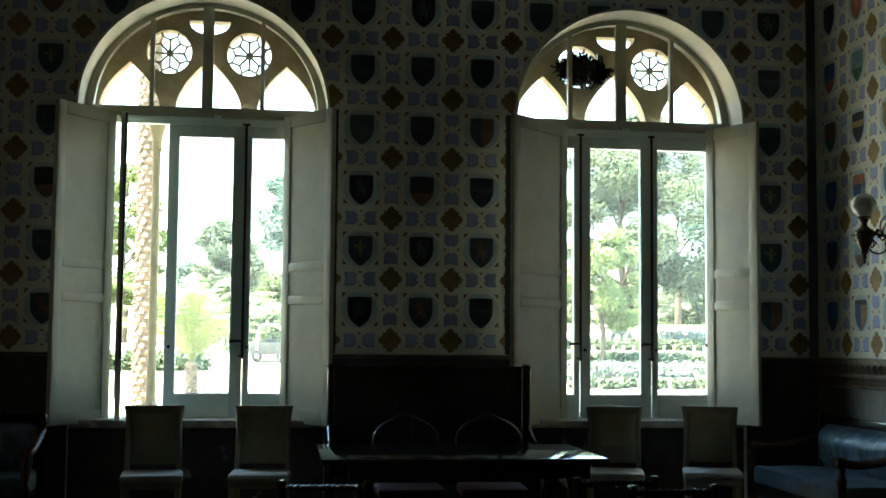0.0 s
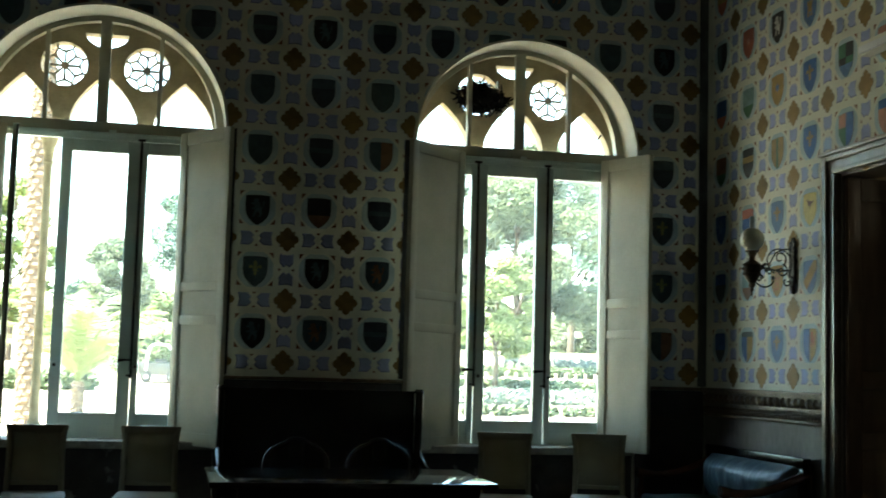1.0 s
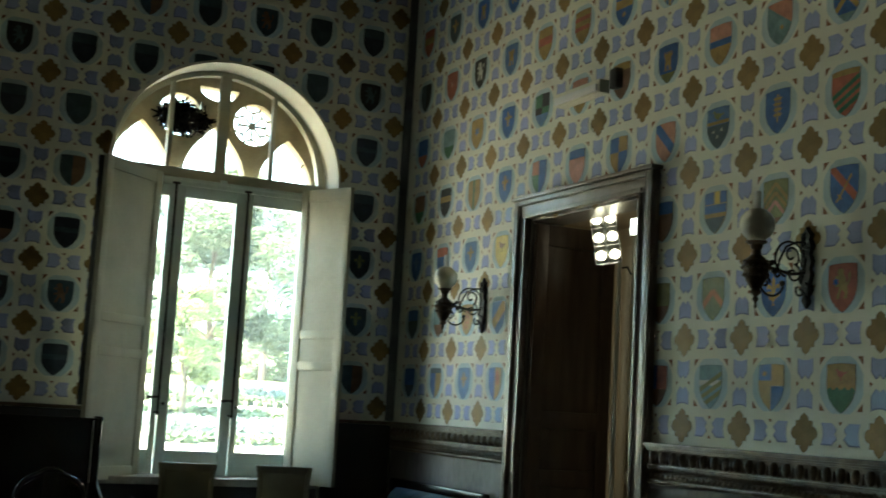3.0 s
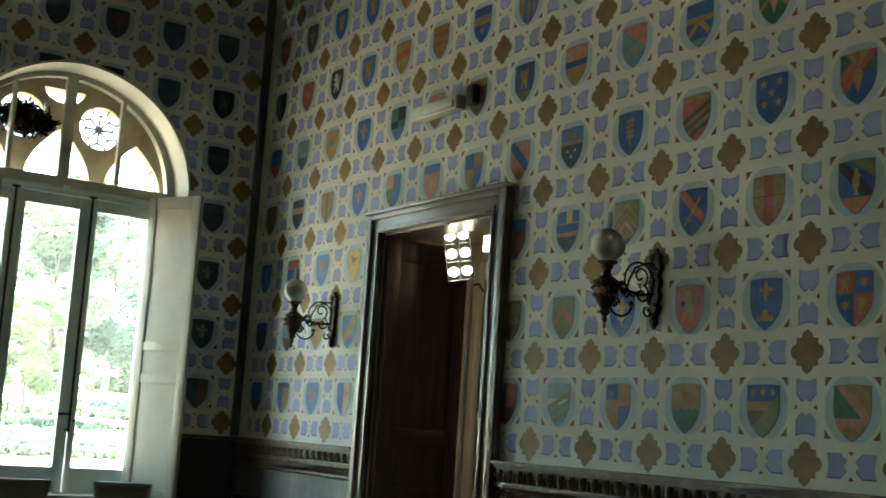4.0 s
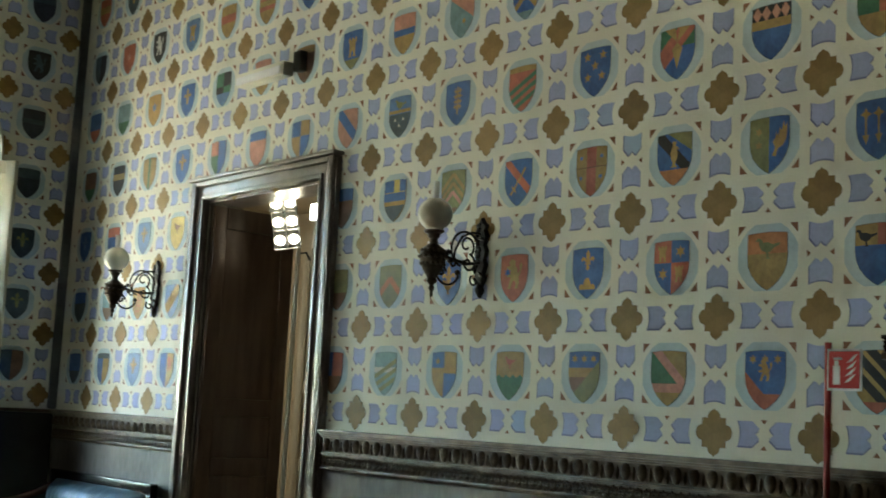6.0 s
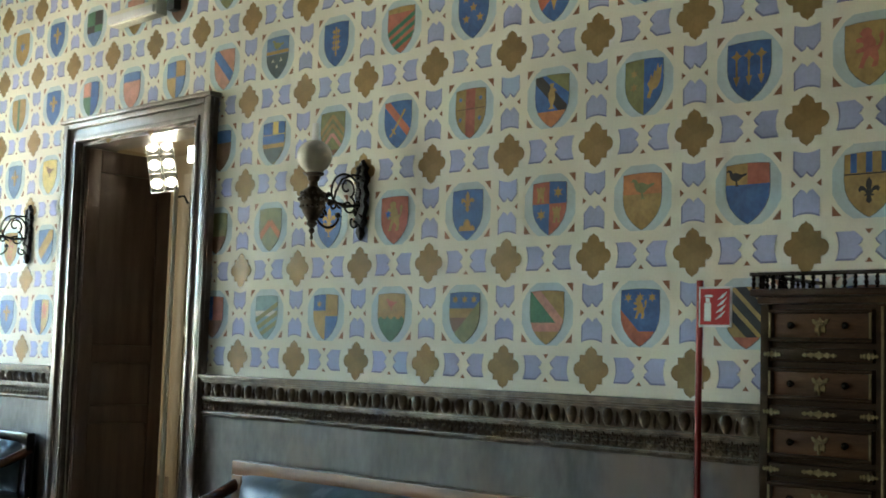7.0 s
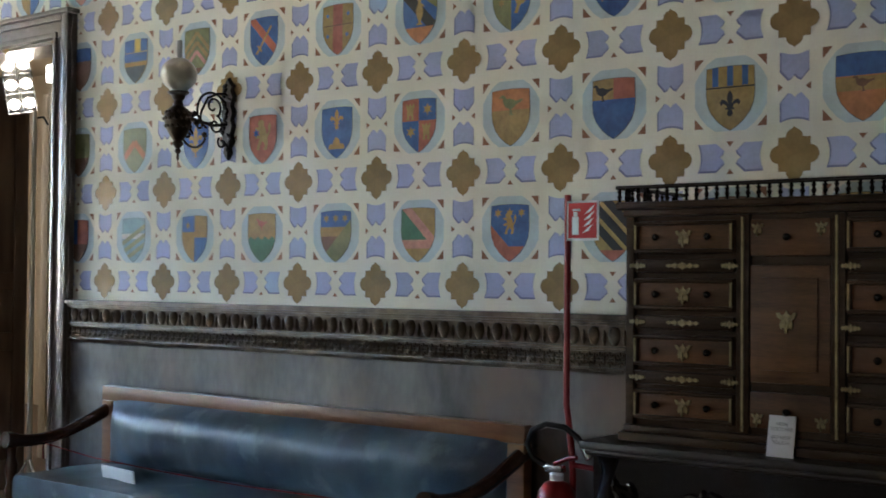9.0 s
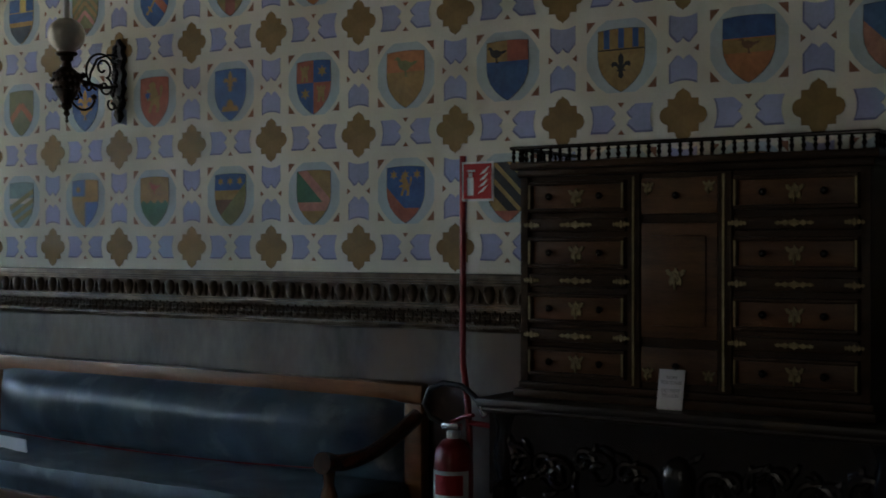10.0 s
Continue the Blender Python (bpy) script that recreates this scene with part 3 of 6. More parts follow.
def carved_rail(y0, y1):
    """The carved wooden dado rail along the side wall, from y0 (south) to y1 (north)."""
    rail = thing("carved_dado_rail", "dark carved wooden rail with egg moulding and leaf frieze", "rail", kind="structure")
    part("cornice", boxes((-0.075, 0.0, y0, y1, 1.296, 1.318), (-0.060, 0.0, y0, y1, 1.284, 1.296), (-0.052, 0.0, y0, y1, 1.274, 1.284), bevel=0.004), "carved", rail)
    part("backing", boxes((-0.030, -0.0, y0, y1, 1.192, 1.274)), "carved", rail)
    part("fillet", boxes((-0.044, 0.0, y0, y1, 1.180, 1.192), (-0.036, 0.0, y0, y1, 1.172, 1.180), bevel=0.003), "carved", rail)
    part("frieze", boxes((-0.028, 0.0, y0, y1, 1.110, 1.172)), "carved", rail)
    part("bead", boxes((-0.042, 0.0, y0, y1, 1.086, 1.110), bevel=0.006), "carved", rail)
    egg = lathe([(0.002, -0.038), (0.012, -0.034), (0.021, -0.018), (0.026, 0.002), (0.024, 0.018), (0.016, 0.032), (0.002, 0.036)], 10)
    egg_me = mesh_of(egg, "egg", "carved")
    leaf = bmesh.new()
    for k in range(8):
        a = k * math.pi / 4
        c = Vector((0.0, 0.013 * math.cos(a), 0.021 * math.sin(a)))
        bmesh.ops.create_icosphere(leaf, subdivisions=1, radius=1.0, matrix=Matrix.Translation(c) @ Matrix.Rotation(a, 4, "X") @ Matrix.Diagonal((0.011, 0.012, 0.0055, 1)))
    bmesh.ops.create_icosphere(leaf, subdivisions=1, radius=0.007, matrix=Matrix.Translation((-0.006, 0, 0)))
    leaf_me = mesh_of(leaf, "rosette", "carved")
    step = 0.093
    n = int((y1 - y0) / step)
    darts = bmesh.new()
    step = (y1 - y0) / n
    beads = bmesh.new()
    for k in range(n):
        y = y0 + (k + 0.5) * (y1 - y0) / n
        part("egg", egg_me, None, rail, at=pose(-0.032, y, 1.235))
        tube(darts, [(-0.024, y + 0.032 * math.cos(a), 1.238 - 0.042 * math.sin(a)) for a in (0.0, 0.5, 1.0, 1.57, 2.1, 2.6, 3.14)], 0.0055, 5)
        bmesh.ops.create_icosphere(darts, subdivisions=1, radius=1, matrix=Matrix.Translation((-0.034, y + step / 2, 1.228)) @ Matrix.Diagonal((0.012, 0.0075, 0.032, 1)))
        bmesh.ops.create_icosphere(darts, subdivisions=1, radius=1, matrix=Matrix.Translation((-0.030, y, 1.141)) @ Matrix.Diagonal((0.010, 0.005, 0.028, 1)))
        bmesh.ops.create_icosphere(darts, subdivisions=1, radius=1, matrix=Matrix.Translation((-0.030, y + step / 2, 1.141)) @ Matrix.Diagonal((0.010, 0.005, 0.028, 1)))
        for h in (-0.25, 0.25):
            part("rosette", leaf_me, None, rail, at=pose(-0.028, y + h * step, 1.141))
        for h in range(6):
            bmesh.ops.create_icosphere(beads, subdivisions=1, radius=0.0068, matrix=Matrix.Translation((-0.043, y + (h - 2.5) * step / 6, 1.098)))
    part("darts", darts, "carved", rail)
    part("beading", beads, "carved", rail)
    return rail


carved_rail(Y_SOUTH, 0.262)
carved_rail(1.948, 3.95)

# ---- painted pattern ----
PX, PZ, QZ = 0.495, 0.4835, 1.425
TURN_E = Matrix(((0, 0, -1, 0), (-1, 0, 0, 0), (0, 1, 0, 0), (0, 0, 0, 1)))
TURN_N = Matrix(((1, 0, 0, 0), (0, 0, -1, 0), (0, 1, 0, 0), (0, 0, 0, 1)))


def prism(bm, pts, w0, w1, slot=0):
    """A flat piece with thickness from an outline in (across, up)."""
    low = [bm.verts.new((x, y, w0)) for x, y in pts]
    top = [bm.verts.new((x, y, w1)) for x, y in pts]
    faces = [bm.faces.new(top)]
    for k in range(len(pts)):
        faces.append(bm.faces.new((low[k], low[(k + 1) % len(pts)], top[(k + 1) % len(pts)], top[k])))
    for f in faces:
        f.material_index = slot


def quatrefoil():
    """Four lobes with square corners between; the upright lobes come to a slight point."""
    pts = []
    for k in range(4):
        a = k * math.pi / 2
        for b in (-88, -62, -36, -12, 0, 12, 36, 62, 88):
            p = Vector((0.128 + 0.068 * math.cos(radians(b)) + (0.014 if b == 0 and k % 2 else 0.0), 0.069 * math.sin(radians(b))))
            pts.append((p.x * math.cos(a) - p.y * math.sin(a), p.x * math.sin(a) + p.y * math.cos(a)))
        for q in ((0.128, 0.098), (0.128, 0.128), (0.098, 0.128)):
            pts.append((q[0] * math.cos(a) - q[1] * math.sin(a), q[0] * math.sin(a) + q[1] * math.cos(a)))
    return pts


def cartouche():
    """The blue field between a quatrefoil and a crossing, pointing to +x."""
    arc = [(0.262 * math.cos(radians(b)), 0.262 * math.sin(radians(b))) for b in (-25, -15, -5, 5, 15, 25)]
    return [(0.385, -0.112), (0.455, -0.05), (0.443, -0.024), (0.416, 0.0), (0.443, 0.024), (0.455, 0.05), (0.385, 0.112)] + arc[::-1]


QUAT, CART = quatrefoil(), cartouche()
SHIELD = [(-0.2, 0.19), (-0.1, 0.2), (0.0, 0.203), (0.1, 0.2), (0.2, 0.19), (0.205, 0.0), (0.195, -0.08), (0.165, -0.15), (0.11, -0.215), (0.05, -0.262), (0.0, -0.288), (-0.05, -0.262), (-0.11, -0.215), (-0.165, -0.15), (-0.195, -0.08), (-0.205, 0.0)]
SHIELD = [(0.95 * x, y) for x, y in SHIELD]
OCTAGON = [(0.29, 0.09), (0.25, 0.16), (0.19, 0.23), (0.12, 0.275), (-0.12, 0.275), (-0.19, 0.23), (-0.25, 0.16), (-0.29, 0.09), (-0.29, -0.10), (-0.25, -0.175), (-0.19, -0.245), (-0.12, -0.295), (0.12, -0.295), (0.19, -0.245), (0.25, -0.175), (0.29, -0.10)]


def clip(poly, outline):
    """The part of a convex polygon inside a convex outline."""
    area2 = sum(a[0] * b[1] - b[0] * a[1] for a, b in zip(outline, outline[1:] + outline[:1]))
    ring = outline if area2 > 0 else outline[::-1]
    for (ax, ay), (bx, by) in zip(ring, ring[1:] + ring[:1]):
        out = []
        for k, p in enumerate(poly):
            q = poly[(k + 1) % len(poly)]
            dp = (bx - ax) * (p[1] - ay) - (by - ay) * (p[0] - ax)
            dq = (bx - ax) * (q[1] - ay) - (by - ay) * (q[0] - ax)
            if dp >= 0:
                out.append(p)
            if (dp >= 0) != (dq >= 0):
                s = dp / (dp - dq)
                out.append((p[0] + s * (q[0] - p[0]), p[1] + s * (q[1] - p[1])))
        poly = out
        if len(poly) < 3:
            return []
    return poly


def star(cx, cy, r, n=6, dent=0.45):
    return [(cx + (r if k % 2 == 0 else dent * r) * math.sin(math.pi * k / n), cy + (r if k % 2 == 0 else dent * r) * math.cos(math.pi * k / n)) for k in range(2 * n)]


def slant(x0, y0, x1, y1, w):
    d = Vector((x1 - x0, y1 - y0)).normalized() * w
    return [(x0 - d.y, y0 + d.x), (x0 + d.y, y0 - d.x), (x1 + d.y, y1 - d.x), (x1 - d.y, y1 + d.x)]


BIRD = [(-0.13, 0.055), (-0.10, 0.085), (-0.065, 0.075), (-0.045, 0.04), (0.0, 0.045), (0.06, 0.02), (0.14, 0.035), (0.13, 0.012), (0.07, -0.015), (0.03, -0.05), (0.012, -0.055), (0.018, -0.10), (0.04, -0.115), (-0.02, -0.115), (-0.004, -0.10), (-0.01, -0.055), (-0.06, -0.035), (-0.085, 0.01), (-0.09, 0.05)]
LION = [(-0.075, 0.115), (-0.05, 0.15), (-0.01, 0.155), (0.02, 0.13), (0.015, 0.095), (0.045, 0.05), (0.055, 0.0), (0.085, 0.03), (0.075, 0.085), (0.10, 0.125), (0.115, 0.08), (0.10, 0.02), (0.065, -0.035), (0.075, -0.09), (0.06, -0.15), (0.015, -0.155), (0.035, -0.10), (0.0, -0.06), (-0.03, -0.10), (-0.045, -0.155), (-0.085, -0.15), (-0.06, -0.085), (-0.04, -0.03), (-0.10, -0.035), (-0.105, -0.01), (-0.045, 0.01), (-0.05, 0.04), (-0.105, 0.055), (-0.10, 0.08), (-0.05, 0.085)]
LILY = [(0.0, 0.145), (0.028, 0.10), (0.03, 0.06), (0.016, 0.02), (0.05, 0.055), (0.085, 0.06), (0.105, 0.03), (0.09, 0.0), (0.07, 0.018), (0.045, 0.012), (0.024, -0.02), (0.045, -0.02), (0.045, -0.038), (0.018, -0.038), (0.03, -0.085), (0.0, -0.11), (-0.03, -0.085), (-0.018, -0.038), (-0.045, -0.038), (-0.045, -0.02), (-0.024, -0.02), (-0.045, 0.012), (-0.07, 0.018), (-0.09, 0.0), (-0.105, 0.03), (-0.085, 0.06), (-0.05, 0.055), (-0.016, 0.02), (-0.03, 0.06), (-0.028, 0.10)]
TOWER = [(-0.075, -0.13), (-0.06, -0.10), (-0.06, 0.04), (-0.08, 0.06), (-0.08, 0.115), (-0.05, 0.115), (-0.05, 0.09), (-0.018, 0.09), (-0.018, 0.115), (0.018, 0.115), (0.018, 0.09), (0.05, 0.09), (0.05, 0.115), (0.08, 0.115), (0.08, 0.06), (0.06, 0.04), (0.06, -0.10), (0.075, -0.13), (0.02, -0.13), (0.02, -0.07), (0.0, -0.05), (-0.02, -0.07), (-0.02, -0.13)]
VASE = [(-0.03, 0.15), (0.03, 0.15), (0.018, 0.10), (0.05, 0.085), (0.075, 0.05), (0.055, 0.055), (0.035, 0.065), (0.05, 0.02), (0.045, -0.04), (0.02, -0.09), (0.02, -0.12), (0.05, -0.15), (-0.05, -0.15), (-0.02, -0.12), (-0.02, -0.09), (-0.045, -0.04), (-0.05, 0.02), (-0.035, 0.065), (-0.018, 0.10)]
WING = [(-0.06, -0.14), (-0.03, -0.07), (-0.055, -0.02), (-0.03, 0.01), (-0.02, 0.06), (0.0, 0.03), (0.015, 0.10), (0.03, 0.07), (0.05, 0.15), (0.065, 0.10), (0.085, 0.135), (0.085, 0.06), (0.075, -0.01), (0.045, -0.06), (0.0, -0.08), (-0.025, -0.15)]
SWORD = [(-0.11, -0.14), (-0.085, -0.145), (-0.055, -0.105), (-0.03, -0.125), (-0.02, -0.11), (-0.04, -0.09), (0.10, 0.10), (0.10, 0.125), (0.08, 0.115), (-0.055, -0.075), (-0.075, -0.055), (-0.085, -0.07), (-0.065, -0.09), (-0.10, -0.125)]
MOUNDS = [(-0.13, -0.09), (-0.12, -0.04), (-0.09, -0.02), (-0.06, -0.035), (-0.045, 0.02), (-0.02, 0.05), (0.02, 0.05), (0.045, 0.02), (0.06, -0.035), (0.09, -0.02), (0.12, -0.04), (0.13, -0.09)]
CHARGES = {"bird": BIRD, "lion": LION, "lily": LILY, "tower": TOWER, "vase": VASE, "wing": WING, "sword": SWORD, "mounds": MOUNDS, "star": star(0, 0, 0.08)}


def shield_shapes(word):
    """Outlines of one heraldic figure; True where they are to be cut to the shield."""
    key, *rest = word.split("/")
    v = [float(r) for r in rest]
    big = 0.4
    if key == "top":
        return [[(-big, v[0] if v else 0.05), (big, v[0] if v else 0.05), (big, big), (-big, big)]], True
    if key == "low":
        return [[(-big, -big), (big, -big), (big, v[0] if v else -0.08), (-big, v[0] if v else -0.08)]], True
    if key == "bar":
        return [[(-big, v[0] - v[1]), (big, v[0] - v[1]), (big, v[0] + v[1]), (-big, v[0] + v[1])]], True
    if key == "pale":
        return [[(v[0] - v[1], -big), (v[0] + v[1], -big), (v[0] + v[1], big), (v[0] - v[1], big)]], True
    if key == "bend":
        return [slant(-0.3, 0.28 + v[0], 0.3, -0.32 + v[0], v[1])], True
    if key == "rise":
        return [slant(-0.3, -0.32 + v[0], 0.3, 0.28 + v[0], v[1])], True
    if key == "half":
        return [[(0, -big), (big, -big), (big, big), (0, big)]], True
    if key == "under":
        return [[(-big, -big), (big, -big), (big, -0.02 + v[0]), (-big, 0.52 + v[0])]], True
    if key == "quarter":
        return [[(0, 0), (big, 0), (big, big), (0, big)], [(-big, -big), (0, -big), (0, 0), (-big, 0)]], True
    if key == "chevron":
        return [slant(-0.3, -0.3 + v[0], 0.0, v[0], v[1]), slant(0.3, -0.3 + v[0], 0.0, v[0], v[1])], True
    if key == "pales":
        return [[(x - 0.024, v[0]), (x + 0.024, v[0]), (x + 0.024, big), (x - 0.024, big)] for x in (-0.12, 0.0, 0.12)], True
    if key == "bends":
        return [slant(-0.3, -0.2 + d, 0.3, 0.1 + d, 0.025) for d in (-0.14, -0.04, 0.06)], True
    if key == "blackbends":
        return [slant(-0.3, 0.3 + d, 0.3, -0.3 + d, 0.035) for d in (-0.15, 0.0, 0.15)], True
    if key == "stars":
        return [star(x, y, 0.042, 6) for x, y in ((-0.12, 0.13), (0.0, 0.13), (0.12, 0.13))], False
    if key == "five":
        return [star(x, y, 0.05, 5) for x, y in ((-0.1, 0.12), (0.1, 0.12), (0.0, 0.02), (-0.09, -0.09), (0.09, -0.09))], False
    if key == "four":
        return [star(x, y, 0.028, 6) for x, y in ((-0.13, 0.1), (0.13, 0.1), (-0.13, -0.1), (0.12, -0.1))], False
    if key == "lozenges":
        return [[(x - 0.045, 0.13), (x, 0.06), (x + 0.045, 0.13), (x, 0.2)] for x in (-0.14, -0.05, 0.05, 0.14)], True
    if key == "rays":
        return [[(0, 0.06), (-0.3, 0.35), (-0.06, 0.4)], [(0, 0.06), (0.06, 0.4), (0.3, 0.35)], [(0, 0.06), (-0.06, 0.0), (0, -0.19), (0.06, 0.0)]], True
    if key == "arrows":
        out = []
        for x in (-0.11, 0.0, 0.11):
            out += [star(x, 0.09, 0.05, 4, 0.5), [(x - 0.008, -0.14), (x + 0.008, -0.14), (x + 0.008, 0.1), (x - 0.008, 0.1)], [(x - 0.03, -0.08), (x + 0.03, -0.08), (x, -0.16)]]
        return out, False
    if key == "sprig":
        return [[(-0.012, -0.17), (0.012, -0.17), (0.012, 0.15), (-0.012, 0.15)]] + [star(s * 0.035, y, 0.034, 4, 0.5) for y in (-0.08, -0.02, 0.04, 0.1) for s in (-1, 1)], False
    if key == "ladder":
        return [slant(-0.08, -0.2, 0.0, 0.18, 0.01), slant(0.02, -0.2, 0.1, 0.18, 0.01)] + [slant(-0.07 + 0.02 * k, -0.16 + 0.08 * k, 0.03 + 0.02 * k, -0.16 + 0.08 * k, 0.008) for k in range(4)], False
    if key == "crescents":
        return [star(x, y, 0.03, 3, 0.3) for x, y in ((-0.07, -0.08), (0.07, -0.08), (0.0, -0.15))], False
    if key == "waves":
        return [[(x, -0.07), (x + 0.1, -0.07), (x + 0.05, -0.03)] for x in (-0.2, -0.1, 0.0, 0.1)], True
    x, y, k = (v + [0, 0, 1])[:3] if len(v) == 3 else (0.0, 0.0, 1.0)
    return [[(x + k * px, y + k * py) for px, py in CHARGES[key]]], False


MESHES = {}


def shield_mesh(text):
    """A painted shield: a first colour, then figures as 'figure:colour', each a little proud of the last."""
    if text in MESHES:
        return MESHES[text]
    words = text.split()
    colours = [words[0]] + [w.split(":")[1] for w in words[1:]]
    slots = list(dict.fromkeys(["pale"] + ["ink" + c for c in colours] + ["inkD"]))
    bm = bmesh.new()
    S = lambda pts: [(x * PX, y * PZ) for x, y in pts]
    prism(bm, S(OCTAGON), 0.0003, 0.001, 0)
    prism(bm, [(x * PX * 1.022, y * PZ * 1.018) for x, y in SHIELD], 0.001, 0.0017, slots.index("inkD"))
    prism(bm, S(SHIELD), 0.0017, 0.0026, slots.index("ink" + words[0]))
    h = 0.0026
    for w in words[1:]:
        fig, c = w.split(":")
        shapes, cut = shield_shapes(fig)
        for pts in shapes:
            if sum(a[0] * b[1] - b[0] * a[1] for a, b in zip(pts, pts[1:] + pts[:1])) < 0:
                pts = pts[::-1]
            pts = clip(pts, SHIELD) if cut else pts
            if len(pts) > 2:
                prism(bm, S(pts), h - 0.0002, h + 0.0006, slots.index("ink" + c))
        h += 0.0006
    MESHES[text] = mesh_of(bm, "shield", *slots, smooth=False)
    return MESHES[text]


ARMS = {
    (-7, 0): "B low:D", (-6, 0): "B half:G top/0.12:D", (-5, 0): "U lily:G", (-4, 0): "B half:G lion/0.08/0.05/0.7:R", (0, 0): "B half:R low:N",
    (1, 0): "T bar/0.0/0.03:W bends:L", (2, 0): "B quarter:G bar/0.0/0.03:G star/-0.1/0.1/0.5:G", (3, 0): "G low/-0.06:V waves:V bird/0.0/0.1/0.6:R", (4, 0): "N top/0.04:B stars:G bar/0.0/0.045:G rise/-0.2/0.1:L",
    (5, 0): "V bend/0.32/0.17:G bend/0.09/0.04:P bar/-0.13/0.04:P low/-0.17:G", (6, 0): "B stars:G lion/0.0/0.04/0.6:G low/-0.16:R bend/-0.22/0.05:R", (7, 0): "G blackbends:K low/-0.2:R",
    (-7, 1): "B low/0.02:D", (-6, 1): "T low:N", (-5, 1): "G ladder:R", (-4, 1): "U rise/0.0/0.08:G", (0, 1): "L low:N", (1, 1): "L chevron/0.05/0.035:O low/-0.2:L", (2, 1): "B lily:G low/-0.1:B bird/0.0/-0.08/0.8:G",
    (3, 1): "R lion/0.0/0.0/1:G star/-0.09/0.02/0.6:B", (4, 1): "B lily/0.0/0.07/0.8:G mounds/0.0/-0.13/0.8:G", (5, 1): "R quarter:B tower/-0.1/0.09/0.6:G star/0.1/0.1/0.7:G star/-0.09/-0.1/0.7:G tower/0.09/-0.1/0.6:G",
    (6, 1): "G top/0.02:O bird/0.0/0.08/0.9:L", (7, 1): "B top/0.03:G half:R low/0.03:B bird/-0.1/0.1/0.7:K", (8, 1): "G pales/0.05:B bar/0.04/0.005:K lily/0.0/-0.1/0.8:K", (9, 1): "O top/0.04:B bar/-0.02/0.05:G bird/0.0/-0.01/0.6:N", (10, 1): "P bend/0.05/0.1:U", (11, 1): "B lion:G",
    (-7, 2): "B lily:U", (-6, 2): "B top:R", (-5, 2): "U lily:G", (-4, 2): "Y bird/0.0/0.05/0.8:N", (0, 2): "N top:B", (1, 2): "G quarter:Y top/0.06:B pale/0.03/0.05:Y bar/0.0/0.05:B low/-0.05:G low/-0.1:D", (2, 2): "L chevron/0.16/0.02:G chevron/0.06/0.02:G chevron/-0.04/0.02:P low/-0.22:N",
    (3, 2): "B bend/0.04/0.04:R sword/0.0/-0.02/1.05:G", (4, 2): "G pale/0.0/0.06:R four:U bar/0.0/0.004:N", (5, 2): "L under/-0.1:B bend/0.03/0.05:K low/-0.14:O vase/0.0/0.0/0.8:G", (6, 2): "L half:B wing/0.09/0.0/1.0:G star/-0.1/0.08/0.5:G star/-0.1/-0.04/0.5:G",
    (7, 2): "B arrows:G", (8, 2): "G lion/0.0/0.0/1:R", (9, 2): "B bar/0.05/0.05:G low:R", (10, 2): "R pales/0.0:G",
    (-7, 3): "N low:V", (-6, 3): "K bar/0.02/0.05:G", (-5, 3): "G pale/0.0/0.03:V", (-4, 3): "B lily:G", (-3, 3): "P low/0.0:V half:B", (-2, 3): "P top/0.08:B", (-1, 3): "B quarter:G star/-0.1/-0.1/0.6:G", (0, 3): "P bend/0.02/0.06:B",
    (1, 3): "U bird/0.0/0.1/0.8:L bar/0.02/0.02:G low/-0.01:D crescents:W", (2, 3): "B sprig:G", (3, 3): "R bends:V top/0.14:G", (4, 3): "B five:G", (5, 3): "B top/0.02:V rise/0.1/0.08:R rays:G", (6, 3): "B top/0.04:K lozenges:P bar/0.03/0.04:G", (7, 3): "V half:R low:G", (8, 3): "B lion:G",
    (-7, 4): "B low:R", (-6, 4): "T low:V", (-5, 4): "G star:U", (-4, 4): "B lily:G", (-3, 4): "V quarter:K low/-0.1:U", (-2, 4): "P low/-0.05:G", (-1, 4): "N top/0.1:G", (0, 4): "B tower:G low/-0.16:L", (1, 4): "P bar/-0.03/0.05:B low/-0.06:G", (2, 4): "P under/-0.2:T star/0.04/-0.1/0.5:G", (3, 4): "B bar/0.02/0.03:G chevron/0.0/0.03:G low/-0.2:T", (4, 4): "V rays:P chevron/0.05/0.02:G", (5, 4): "B low:R",
    (-7, 5): "D half:K", (-6, 5): "R star:P", (-5, 5): "K lion:W", (-4, 5): "U tower:G", (-3, 5): "G bar/0.0/0.06:R", (-2, 5): "G bar/0.08/0.03:R bar/-0.06/0.03:R", (-1, 5): "B bar/0.02/0.06:G star/0.0/-0.13/0.6:G", (0, 5): "U pales/-0.4:G", (1, 5): "L rise/0.0/0.06:G",
}
SPARE = ["B lion:G", "R bar/0.0/0.06:G", "G low:B", "D lily:G", "B top/0.04:G", "N bend/0.0/0.06:B", "U star:G", "V low:R", "K bar/0.0/0.05:G", "G quarter:R", "B tower:G", "R lion:G"]


def cut_mesh(me, du, dv, plane):
    """A copy of a flat piece that lies at (du, dv), cut off along a line (point, normal) and kept on the normal's side."""
    (bu, bv), (nu, nv) = plane
    bm = bmesh.new()
    bm.from_mesh(me)
    bmesh.ops.bisect_plane(bm, geom=bm.verts[:] + bm.edges[:] + bm.faces[:], plane_co=(bu - du, bv - dv, 0), plane_no=(-nu, -nv, 0), clear_outer=True)
    out = bpy.data.meshes.new(me.name)
    bm.to_mesh(out)
    bm.free()
    for m in me.materials:
        out.materials.append(m)
    return out if len(out.polygons) else None


